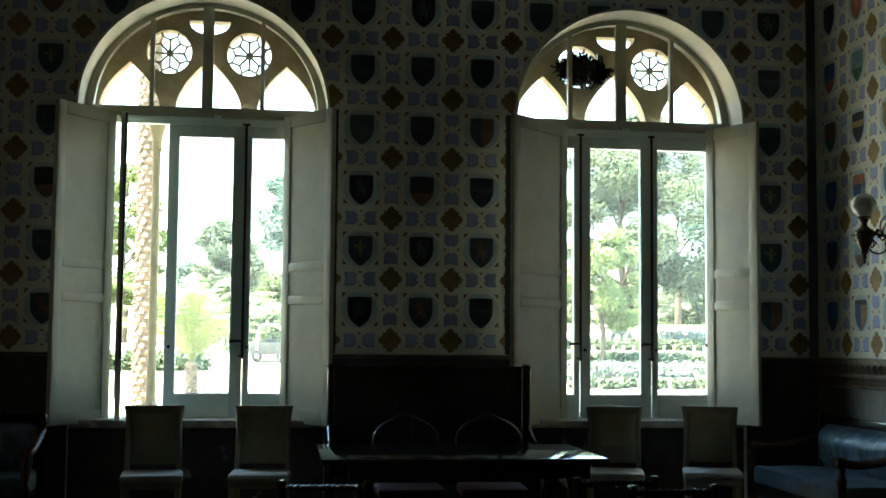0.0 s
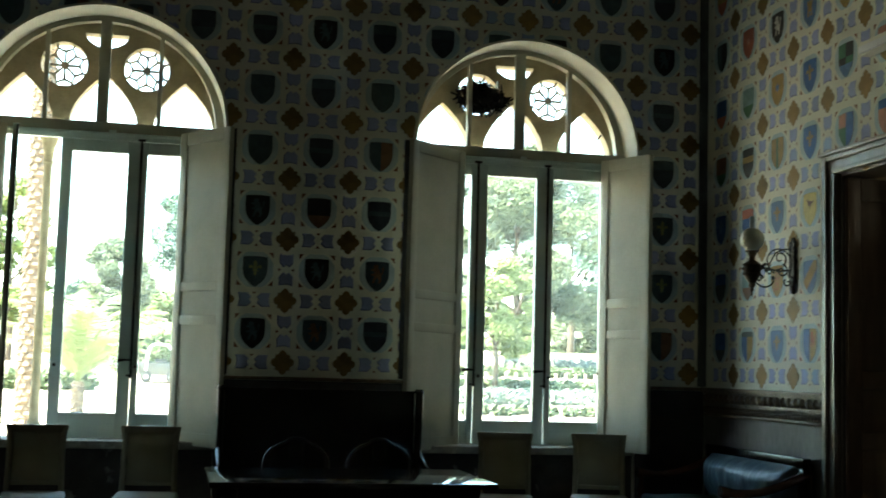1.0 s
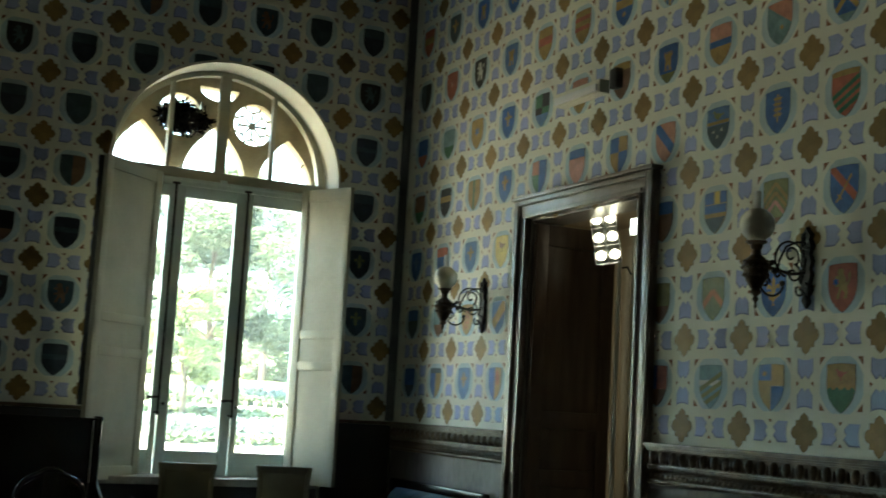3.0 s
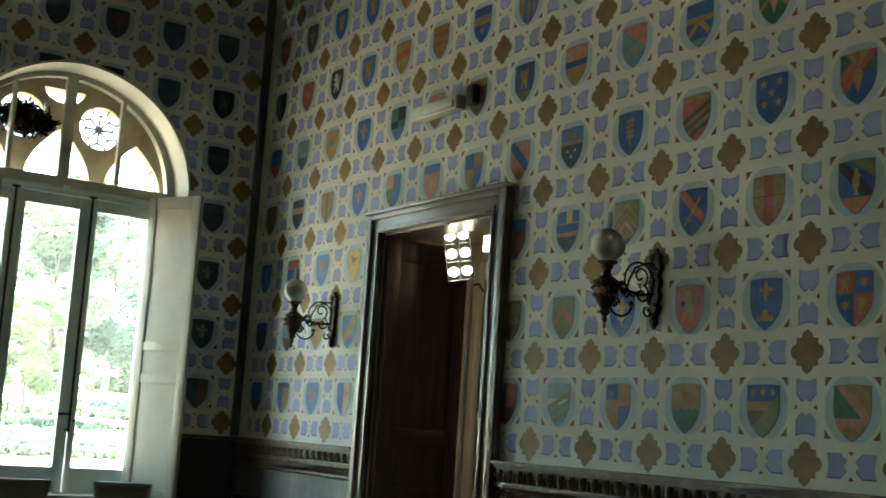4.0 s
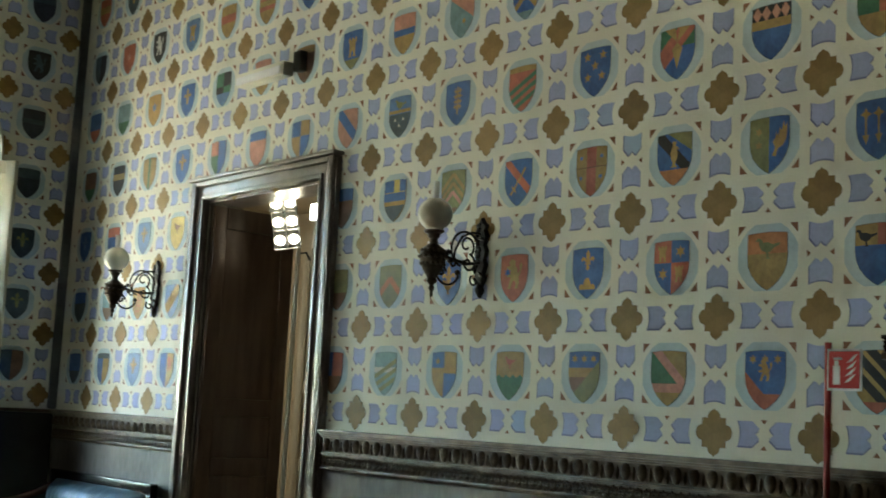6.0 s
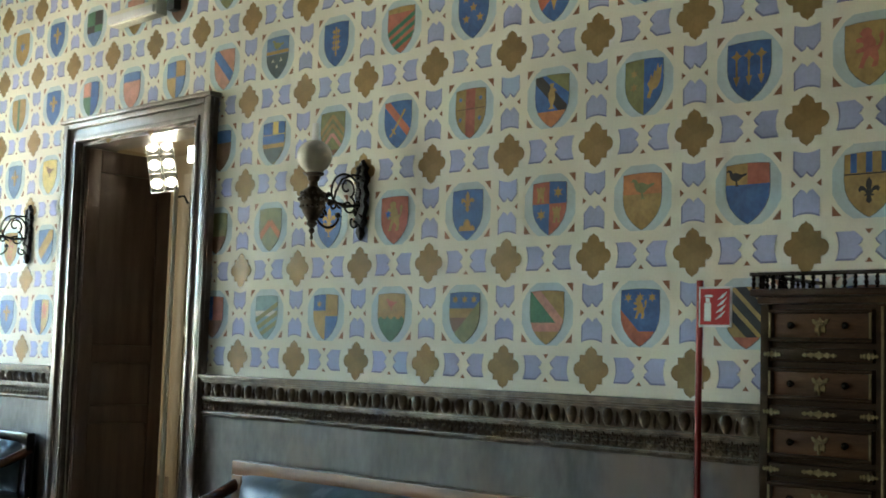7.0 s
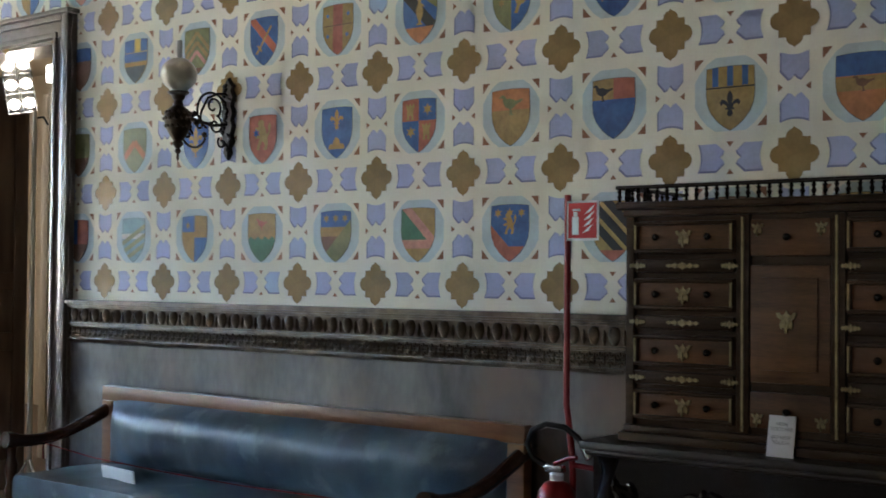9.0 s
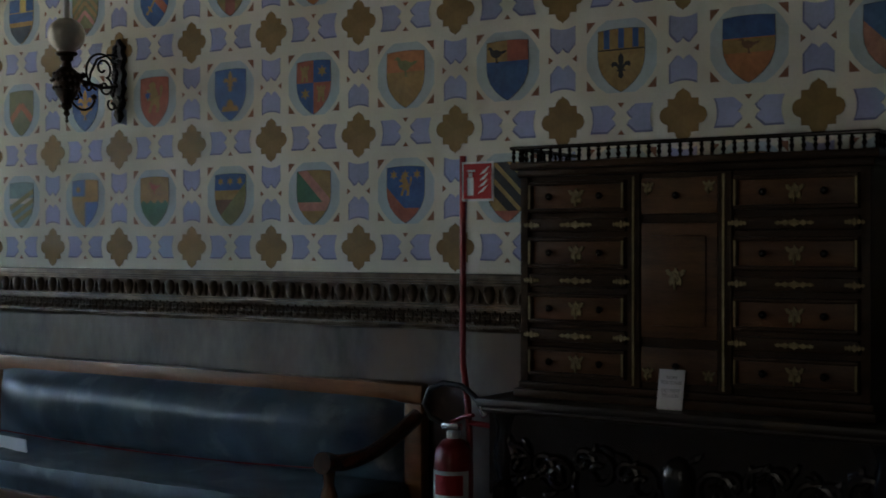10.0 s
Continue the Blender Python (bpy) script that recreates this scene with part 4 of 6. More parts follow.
def painted_wall(wall, turn, origin, dx, cols, rows, u_range, blocked, arms, arches=(), spare=None):
    """Lays the repeating pattern on a wall. The crossing of column 0 and row 0 is a quatrefoil at origin."""
    rnd = random.Random(7)
    base = Matrix.Translation(origin) @ turn
    bm = bmesh.new()
    tri = bmesh.new()
    shade = bmesh.new()
    bm_q = bmesh.new()
    prism(bm_q, [(0.95 * x * dx, 0.99 * y * PZ) for x, y in QUAT], 0.0005, 0.0022)
    quat_me = mesh_of(bm_q, "quatrefoil", "bronze", smooth=False)

    def free(u, v, r):
        return u_range[0] + r < u < u_range[1] - r and not any(a - r < u < b + r and c - r < v + origin[2] < d + r for a, b, c, d in blocked)

    def edge(u, v, size):
        """None where no arched opening touches a piece of that size, False inside one, else the line to cut along."""
        for cu, a, sv_, b in arches:
            if v <= sv_:
                n = (1.0 if u > cu else -1.0, 0.0)
                p = (cu + n[0] * a, v)
            else:
                t = math.atan2((v - sv_) / b, (u - cu) / a)
                p = (cu + a * math.cos(t), sv_ + b * math.sin(t))
                n = Vector((math.cos(t) / a, math.sin(t) / b)).normalized()
            d = (u - p[0]) * n[0] + (v - p[1]) * n[1]
            if d < -size:
                return False
            if d < size:
                return p, n
        return None

    def patch(target, pts, u, v, r, h=0.0022):
        mu, mv = u + sum(p[0] for p in pts) / len(pts), v + sum(p[1] for p in pts) / len(pts)
        line = edge(mu, mv, 0.08)
        if line:
            (bu, bv), (nu, nv) = line
            bu, bv = bu + 0.003 * nu - u, bv + 0.003 * nv - v
            kept = []
            for k, p in enumerate(pts):
                q = pts[(k + 1) % len(pts)]
                dp, dq = (p[0] - bu) * nu + (p[1] - bv) * nv, (q[0] - bu) * nu + (q[1] - bv) * nv
                if dp >= 0:
                    kept.append(p)
                if (dp >= 0) != (dq >= 0):
                    w = dp / (dp - dq)
                    kept.append((p[0] + w * (q[0] - p[0]), p[1] + w * (q[1] - p[1])))
            pts = kept
        if line is not False and len(pts) > 2 and free(mu, mv, r):
            target.faces.new([target.verts.new((u + x, v + y, h)) for x, y in pts])
    for r in rows:
        for c in cols:
            u, v = c * dx, r * PZ
            line = edge(u, v, 0.1)
            me = cut_mesh(quat_me, u, v, line) if line else quat_me
            if free(u, v, 0.035) and me and line is not False:
                part("quatrefoil", me, None, wall, at=base @ Matrix.Translation((u, v, 0)))
            for k in range(4):
                a = k * math.pi / 2
                co, si = round(math.cos(a)), round(math.sin(a))
                if k == 3 and r == 0:
                    continue
                pts = [((x * co - y * si) * dx, (x * si + y * co) * PZ) for x, y in CART]
                mx, my = sum(p[0] for p in pts) / len(pts), sum(p[1] for p in pts) / len(pts)
                patch(shade, pts, u, v, 0.045, 0.0015)
                patch(bm, [(mx + (x - mx) * 0.93 + 0.0035, my + (y - my) * 0.93 + 0.0035) for x, y in pts], u, v, 0.045, 0.0035)
            su, sv = u - dx / 2, v + PZ / 2
            if free(su, sv, 0.105):
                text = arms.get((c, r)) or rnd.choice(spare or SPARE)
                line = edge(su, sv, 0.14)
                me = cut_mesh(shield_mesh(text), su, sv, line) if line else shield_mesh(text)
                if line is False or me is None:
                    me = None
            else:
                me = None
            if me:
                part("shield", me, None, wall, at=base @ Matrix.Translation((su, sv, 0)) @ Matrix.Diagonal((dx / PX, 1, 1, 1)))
            for sx in (-1, 1):
                for sz in (-1, 1):
                    pts = [(su * 0 + sx * x * dx, sz * y * PZ) for x, y in ((0.29, 0.27), (0.215, 0.27), (0.29, 0.185))]
                    patch(tri, pts if sx * sz > 0 else pts[::-1], su, sv, 0.02)
            for sx in (-1, 1):
                pts = [(sx * x * dx, y * PZ) for x, y in ((0.085, 0.0), (0.125, -0.03), (0.125, 0.03))]
                patch(tri, pts if sx > 0 else pts[::-1], u, sv, 0.015)
                pts = [(x * dx, sx * y * PZ) for x, y in ((0.0, 0.085), (0.03, 0.125), (-0.03, 0.125))]
                patch(tri, pts if sx > 0 else pts[::-1], su, v, 0.015)
    for name, b, m in (("blue_fields", bm, "lilac"), ("blue_field_edges", shade, "lilacdark"), ("rust_triangles", tri, "rust")):
        me = mesh_of(b, name, m, smooth=False)
        ob = part(name, me, None, wall, at=base)
        tagged(ob, kind="stuff")


DOOR_BLOCK = (-DOOR_N, -DOOR_S, 0.0, DOOR_TOP)
painted_wall(wall_east, TURN_E, (0.0, 0.0, QZ), PX, range(-8, 12), range(0, 9), (-3.96, 8.9), [DOOR_BLOCK], ARMS)

DXN = 0.4835
# arms picked in dark inks, so their colours hold this wall's backlit shade
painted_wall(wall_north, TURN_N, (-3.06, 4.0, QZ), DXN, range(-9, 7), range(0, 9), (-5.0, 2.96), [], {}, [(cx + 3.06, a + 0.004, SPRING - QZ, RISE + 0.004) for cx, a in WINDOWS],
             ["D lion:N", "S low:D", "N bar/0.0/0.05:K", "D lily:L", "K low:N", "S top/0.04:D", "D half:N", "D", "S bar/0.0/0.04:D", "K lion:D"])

# ---- the doorway and the room behind it ----
casing = thing("door_casing", "dark polished moulded wooden door casing", "door frame", kind="structure")

S, N, T = DOOR_S, DOOR_N, DOOR_TOP
for name, rows in (("jamb", [(-0.04, 0.0, S - 0.125, S, 0, T), (-0.065, -0.04, S - 0.16, S - 0.095, 0, T + 0.125), (-0.055, -0.04, S - 0.03, S, 0, T), (-0.04, 0, S - 0.16, S - 0.125, 0, T + 0.125)]),
                   ("jamb", [(-0.04, 0.0, N, N + 0.125, 0, T), (-0.065, -0.04, N + 0.095, N + 0.15, 0, T + 0.125), (-0.055, -0.04, N, N + 0.03, 0, T), (-0.04, 0, N + 0.125, N + 0.15, 0, T + 0.125)]),
                   ("lintel", [(-0.04, 0.0, S - 0.124, N + 0.124, T, T + 0.125), (-0.055, -0.04, S - 0.03, N + 0.03, T, T + 0.03), (-0.065, -0.04, S - 0.094, N + 0.094, T + 0.09, T + 0.125), (-0.085, 0.0, S - 0.18, N + 0.17, T + 0.126, T + 0.152)])):
    part(name, boxes(*rows, bevel=0.006), "casing", casing)
part("lining", boxes((0.001, 0.249, S, S + 0.02, 0, T), (0.001, 0.249, N - 0.02, N, 0, T), (0.001, 0.249, S + 0.02, N - 0.02, T - 0.02, T)), "casing", casing)

door = thing("door_1", "dark brown panelled wooden door leaf, standing open", "door", kind="structure")
rails = [0.02, 0.22, 0.95, 1.07, 1.35, 1.47, 2.62, 2.77]
bm = boxes((0.005, 0.105, N - 0.075, N - 0.03, 0.02, 2.77), (0.56, 0.66, N - 0.075, N - 0.03, 0.02, 2.77), *[(0.105, 0.56, N - 0.075, N - 0.03, rails[k], rails[k + 1]) for k in (0, 2, 4, 6)], bevel=0.008)
leaf = part("door_leaf", bm, "doorwood", door)
for k in (1, 3, 5):
    part("panel", boxes((0.103, 0.562, N - 0.062, N - 0.043, rails[k] - 0.002, rails[k + 1] + 0.002), bevel=0.006), "doorwood", leaf)

setting("floor_next_room", boxes((0.0, 4.2, -2.0, 7.0, -0.2, -0.002)), "floor", "floor of the room behind the doorway", "floor")
setting("ceiling_next_room", boxes((0.25, 4.2, -2.0, 7.0, 3.7, 3.85)), "cream", "cream ceiling of the room behind the doorway", "ceiling")
setting("wall_next_room", boxes((4.0, 4.2, -2.0, 7.0, 0, 3.7), (0.25, 4.0, 6.8, 7.0, 0, 3.7), (0.25, 4.0, -2.0, -1.8, 0, 3.7), (0.05, 0.25, WALL_OUT, 6.8, 0, 3.7)), "cream", "cream walls of the room behind the doorway", "wall")
pd = thing("door_2", "tall cream painted panelled door, closed", "door", kind="structure")
rails = [0.0, 0.25, 0.92, 1.02, 1.55, 1.65, 2.75, 2.9]
bm = boxes((1.62, 1.66, 2.0, 2.1, 0, 2.9), (1.62, 1.66, 2.9, 3.0, 0, 2.9), *[(1.62, 1.66, 2.1, 2.9, rails[k], rails[k + 1]) for k in (0, 2, 4, 6)], bevel=0.006)
leaf = part("door_leaf", bm, "cream", pd)
for k in (1, 3, 5):
    part("panel", boxes((1.632, 1.648, 2.098, 2.902, rails[k] - 0.002, rails[k + 1] + 0.002)), "cream", leaf)

# floodlight on its stand
fl = thing("floodlight_stand", "steel lamp stand with six lit round floodlamps in a wire frame", "floodlight")
part("pole", tube(bmesh.new(), [(0.37, 1.235, 0.0), (0.37, 1.235, 2.50)], 0.016, 12), "white", fl, "white painted lamp pole")
bm = bmesh.new()
for k in range(3):
    a = k * 2 * math.pi / 3 + 0.5
    tube(bm, [(0.37, 1.235, 0.3), (0.37 + 0.16 * math.cos(a), 1.235 + 0.16 * math.sin(a), 0.012)], 0.010)
part("tripod", bm, "steel", fl)
head = pose(0.36, 1.405, 2.685, 0, 0, 56) @ Matrix.Rotation(radians(-10), 4, "X")
bm = bmesh.new()
for y in (-0.09, -0.005, 0.005, 0.09):
    tube(bm, [(0, y, -0.19), (0, y, 0.19)], 0.003, 6)
for z in (-0.19, -0.063, 0.063, 0.19):
    tube(bm, [(0, -0.09, z), (0, 0.09, z)], 0.003, 6)
hd = part("wire_frame", bm, "steel", fl, at=head)
part("housing", boxes((0.03, 0.075, -0.088, 0.088, -0.188, 0.188), bevel=0.008), "darkbox", fl, at=head)
for y in (-0.047, 0.047):
    for z in (-0.126, 0.0, 0.126):
        lens = lathe([(0.034, 0.0), (0.032, 0.01), (0.022, 0.016), (0.001, 0.02)], 16, (0.028, y, z), None, "X")
        part("lamp", lens, "bulb", fl, "lit round floodlamp", at=head)
part("clamp", tube(bmesh.new(), [(0.37, 1.235, 2.45), (0.41, 1.20, 2.46), (0.43, 1.18, 2.41)], 0.008), "rubber", fl)
# glowing panel on an added bracket, standing in for a small bright white rectangle
wl = thing("wall_lamp", "small white glowing panel high in the next room", "lamp")
part("panel", boxes((1.47, 1.5, 2.60, 2.74, 2.955, 3.09), bevel=0.01), "panelglow", wl)
part("bracket", tube(bmesh.new(), [(1.5, 2.67, 3.05), (2.1, 2.9, 3.2), (2.1, 2.9, 3.7)], 0.01), "steel", wl)


# ---- lamps and fixtures on the side wall ----
def oil_lamp():
    """A wrought-iron wall bracket that carries an oil lamp with an opal globe; the wall is at x = 0, the arm goes to -x."""
    th = thing("wall_sconce", "black wrought-iron scroll bracket carrying an oil lamp with opal globe", "wall lamp", group="oil lamps on the side wall")
    # back plate: an irregular cast leaf shape
    bm = bmesh.new()
    rnd = random.Random(3)
    prof = [(0.0, -0.2), (0.028, -0.165), (0.02, -0.14), (0.045, -0.105), (0.032, -0.07), (0.048, -0.03), (0.034, 0.0), (0.05, 0.04), (0.032, 0.075), (0.05, 0.12), (0.03, 0.155), (0.042, 0.175), (0.018, 0.195), (0.0, 0.22)]
    pts = [(-r, z) for r, z in prof] + [(r, z) for r, z in prof[-2:0:-1]]
    lo = [bm.verts.new((-0.003, y, z)) for y, z in pts]
    hi = [bm.verts.new((-0.026, 0.8 * y, 0.96 * z)) for y, z in pts]
    bm.faces.new(hi)
    for k in range(len(pts)):
        bm.faces.new((lo[k], lo[(k + 1) % len(pts)], hi[(k + 1) % len(pts)], hi[k]))
    for k in range(16):
        bmesh.ops.create_icosphere(bm, subdivisions=1, radius=1, matrix=Matrix.Translation((-0.027, rnd.uniform(-0.028, 0.028), -0.17 + 0.023 * k)) @ Matrix.Rotation(rnd.uniform(0, 3), 4, "X") @ Matrix.Diagonal((0.014, 0.022, 0.012, 1)))
    part("back_plate", bm, "iron", th)
    # scrolls in the plane through the arm
    bm = bmesh.new()

    def scroll(pts, r=0.0055):
        tube(bm, [(x, 0.0, z) for x, z in pts], r, 6)
    scroll(curl(-0.125, 0.035, 0.095, 0.09, 20, 250))
    scroll(curl(-0.115, 0.06, 0.055, 0.012, -60, 330))
    scroll(curl(-0.10, -0.03, 0.05, 0.012, 80, -320))
    scroll(curl(-0.055, -0.115, 0.03, 0.008, 130, 480))
    scroll(curl(-0.235, -0.075, 0.08, 0.075, 200, 340))
    scroll(curl(-0.275, -0.09, 0.03, 0.008, 0, 420))
    scroll(curl(-0.205, -0.04, 0.028, 0.008, 180, -240))
    scroll([(-0.02, -0.02), (-0.12, -0.035), (-0.2, -0.02), (-0.29, -0.01)], 0.008)
    scroll([(-0.02, 0.13), (-0.08, 0.13), (-0.15, 0.1), (-0.19, 0.03), (-0.2, -0.02)], 0.006)
    for x, z in ((-0.235, 0.012), (-0.255, -0.005), (-0.225, -0.03), (-0.2, -0.02), (-0.17, -0.085), (-0.13, -0.03)):
        bmesh.ops.create_icosphere(bm, subdivisions=1, radius=0.016, matrix=Matrix.Translation((x, 0, z)))
    part("scroll_arm", bm, "iron", th)
    gx = -0.335
    font = lathe([(0.002, -0.225), (0.008, -0.215), (0.005, -0.195), (0.016, -0.18), (0.01, -0.165), (0.028, -0.145), (0.022, -0.13), (0.048, -0.09), (0.064, -0.045), (0.066, -0.01), (0.05, 0.02), (0.024, 0.04), (0.02, 0.065), (0.03, 0.075), (0.032, 0.09), (0.05, 0.1), (0.052, 0.108), (0.03, 0.112)], 20, (gx, 0, 0))
    ft = part("font", font, "font", th, "embossed dark metal oil font")
    bm = bmesh.new()
    for k in range(14):
        a = k * 2 * math.pi / 14
        for z, r in ((-0.06, 0.057), (-0.025, 0.066), (0.005, 0.057)):
            bmesh.ops.create_icosphere(bm, subdivisions=1, radius=0.011, matrix=Matrix.Translation((gx + r * math.cos(a + z * 9), r * math.sin(a + z * 9), z)))
    part("embossing", bm, "font", ft)
    globe = [(0.042 + 0.0, 0.108)] + [(0.088 * math.sin(radians(t)), 0.19 - 0.082 * math.cos(radians(t))) for t in range(32, 156, 9)] + [(0.036, 0.267)]
    part("globe", lathe(globe, 28, (gx, 0, 0)), "opal", th, "round opal white glass shade")
    part("chimney", lathe([(0.017, 0.266), (0.0165, 0.30), (0.016, 0.355)], 16, (gx, 0, 0)), "clear", th, "clear glass chimney")
    return th


lamp = oil_lamp()
lamp.matrix_basis = pose(0, -1.0, 2.235)
copy_thing(lamp, pose(0, 2.456, 2.215))

em = thing("emergency_light", "long pale plastic emergency light fixed to the wall", "emergency light")
part("housing", boxes((-0.085, -0.004, 0.87, 1.42, 3.52, 3.615), bevel=0.012), "box", em)
part("diffuser", boxes((-0.105, -0.086, 0.885, 1.405, 3.53, 3.58), bevel=0.008), "paper", em)
part("sensor", boxes((-0.06, -0.004, 0.72, 0.80, 3.53, 3.66), bevel=0.01), "darkbox", em, "small dark sensor box")


# ---- seating along the side wall ----
def sofa(length, label, wood="sofawood"):
    """A long settee: frame, leather back and seat, scrolled arms. Its back is at x = 0, it faces -x, and it runs from y = 0 to y = -length."""
    th = thing("settee", label, "sofa", group="leather settees")
    part("back_frame", boxes((-0.06, -0.0, -length, 0, 0.79, 0.866), (-0.06, 0.0, -0.085, 0, 0.25, 0.79), (-0.06, 0.0, -length, -length + 0.085, 0.25, 0.79), bevel=0.008), wood, th, "orange-brown wooden frame" if wood == "sofawood" else "")
    bm = bmesh.new()
    nx, nz = 90, 14
    grid = []
    y0, y1, z0, z1 = -0.086, -length + 0.086, 0.44, 0.808
    for i in range(nx + 1):
        row = []
        for k in range(nz + 1):
            s, t = i / nx, k / nz
            puff = (1 - abs(2 * s - 1) ** 10) * (1 - abs(2 * t - 1) ** 3)
            x = -0.05 - 0.15 * puff * (0.55 + 0.65 * t) - 0.02 * (1 - t) + (0.016 * noise.noise((s * 13, t * 2.2, 1.0)) + 0.007 * noise.noise((s * 34, t * 4, 7.0))) * puff
            row.append(bm.verts.new((x, y0 + (y1 - y0) * s, z0 + (z1 - z0) * t)))
        grid.append(row)
    for i in range(nx):
        for k in range(nz):
            bm.faces.new((grid[i][k], grid[i + 1][k], grid[i + 1][k + 1], grid[i][k + 1]))
    back = part("back_cushion", bm, "leather", th, "blue-grey creased leather back")
    bm = boxes((-0.64, -0.06, -length + 0.05, -0.05, 0.33, 0.46), bevel=0.035)
    bmesh.ops.subdivide_edges(bm, edges=[e for e in bm.edges if e.calc_length() > 0.3], cuts=14, use_grid_fill=True)
    for v in bm.verts:
        if v.co.z > 0.45:
            v.co.z += 0.012 + 0.012 * noise.noise((v.co.x * 5, v.co.y * 4, 0))
    part("seat_cushion", bm, "leather", th, "dark blue-grey leather seat")
    part("seat_rail", boxes((-0.66, -0.60, -length, 0, 0.25, 0.345), (-0.60, -0.06, -0.06, 0, 0.25, 0.33), (-0.60, -0.06, -length, -length + 0.06, 0.25, 0.33), bevel=0.008), wood, th)
    for y in (-0.03, -length + 0.03):
        pts, rad = [], []
        for k in range(19):
            t = k / 18
            x = -0.02 - 0.64 * t
            z = 0.75 - 0.13 * math.sin(min(1.0, t * 1.35) * math.pi / 2) + 0.015 * max(0, t - 0.8) * 5
            pts.append((x, y, z))
            rad.append(0.034 - 0.004 * math.sin(t * math.pi) + (0.008 if t > 0.9 else 0))
        part("arm", tube(bmesh.new(), pts, rad, 12), "armwood", th, "polished dark scrolled arm")
        post = lathe([(0.03, 0.345), (0.034, 0.38), (0.02, 0.42), (0.03, 0.47), (0.034, 0.51), (0.02, 0.55), (0.026, 0.61)], 14, (-0.62, y, 0))
        part("arm_post", post, "armwood", th)
        for x in (-0.63, -0.04):
            part("leg", lathe([(0.018, 0.0), (0.022, 0.04), (0.032, 0.2), (0.034, 0.26)], 12, (x, y, 0)), "armwood", th)
    return th


s1 = sofa(2.73, "long settee with blue-grey leather back and orange-brown wooden frame")
s1.matrix_basis = pose(-0.06, -0.153, 0)
s2 = sofa(1.62, "dark leather settee in the corner, half in shade", "ebony")
s2.matrix_basis = pose(-0.06, 3.72, 0)
s3 = sofa(1.6, "dark leather settee standing against the window wall", "ebony")
s3.matrix_basis = pose(-6.08, 3.65, 0, 0, 0, 90) @ Matrix.Translation((0, 1.6, 0))
card = thing("paper_card", "small white card lying on the leather seat", "card")
part("sheet", boxes((-0.004, 0.004, -0.15, 0.15, 0.0, 0.062), bevel=0.002), "paper", card, at=pose(-0.50, -0.80, 0.474, 0, -8, -8))

# ---- fire extinguisher on its stand ----
fe = thing("extinguisher_stand", "red tubular stand with a fire extinguisher sign", "stand")
px, py = -0.25, -3.165
part("pole", tube(bmesh.new(), [(px, py, 1.775), (px, py, 0.98), (px - 0.005, py - 0.012, 0.93), (px - 0.03, py - 0.04, 0.84), (px - 0.03, py - 0.05, 0.72), (px - 0.03, py - 0.05, 0.02)], 0.0125, 10), "red", fe)
part("hoop", tube(bmesh.new(), [(px - 0.03, py - 0.05, 0.76), (px - 0.03, py - 0.14, 0.755), (px - 0.03, py - 0.175, 0.72), (px - 0.03, py - 0.18, 0.62), (px - 0.03, py - 0.18, 0.02)], 0.011, 10), "red", fe)
part("base", boxes((px - 0.17, px + 0.1, py - 0.26, py + 0.12, 0.0, 0.02), bevel=0.005), "red", fe)
sg = part("sign", boxes((px - 0.016, px - 0.012, py - 0.146, py - 0.008, 1.600, 1.750)), "paper", fe, "red and white fire extinguisher sign")
part("field", boxes((px - 0.019, px - 0.0162, py - 0.139, py - 0.015, 1.609, 1.742)), "signred", sg)
bm = boxes((px - 0.022, px - 0.0192, py - 0.062, py - 0.034, 1.622, 1.690), (px - 0.022, px - 0.0192, py - 0.056, py - 0.040, 1.691, 1.708), (px - 0.022, px - 0.0192, py - 0.068, py - 0.036, 1.711, 1.719), bevel=0.001)
part("pictogram", bm, "paper", sg)
bm = bmesh.new()
for k in range(4):
    y, z = py - 0.094 - 0.003 * k, 1.628 + 0.024 * k
    q = [(px - 0.0212, y + 0.014, z), (px - 0.0212, y - 0.010, z + 0.008), (px - 0.0212, y - 0.031, z + 0.034), (px - 0.0212, y - 0.009, z + 0.02)]
    bm.faces.new([bm.verts.new(v) for v in q])
part("flames", bm, "paper", sg)
ex = thing("fire_extinguisher", "red fire extinguisher with black hose and paper label", "fire extinguisher")
ec = (-0.33, -3.175, 0.0)
part("cylinder", lathe([(0.06, 0.16), (0.073, 0.175), (0.075, 0.2), (0.075, 0.62), (0.068, 0.665), (0.045, 0.695), (0.022, 0.705), (0.022, 0.72)], 28, ec), "red", ex)
part("foot", boxes((-0.42, -0.24, -3.265, -3.085, 0.021, 0.158), bevel=0.004), "red", ex)
part("neck", lathe([(0.027, 0.706), (0.027, 0.728), (0.02, 0.735)], 16, ec), "paper", ex, "white neck ring")
part("valve", boxes((ec[0] - 0.018, ec[0] + 0.018, ec[1] - 0.03, ec[1] + 0.045, 0.735, 0.762), bevel=0.006), "steel", ex)
part("lever", tube(bmesh.new(), [(ec[0], ec[1] + 0.01, 0.765), (ec[0] - 0.01, ec[1] - 0.05, 0.79), (ec[0] - 0.02, ec[1] - 0.10, 0.80)], 0.008), "red", ex)
hose = [(ec[0], ec[1] + 0.045, 0.755), (ec[0] - 0.01, ec[1] + 0.10, 0.78), (ec[0] - 0.015, ec[1] + 0.125, 0.83), (ec[0] - 0.015, ec[1] + 0.10, 0.885), (ec[0] - 0.01, ec[1] + 0.04, 0.912), (ec[0] - 0.005, ec[1] - 0.04, 0.905), (ec[0], ec[1] - 0.09, 0.87), (ec[0], ec[1] - 0.115, 0.845)]
part("hose", tube(bmesh.new(), hose, 0.011, 10), "rubber", ex, "black rubber hose")
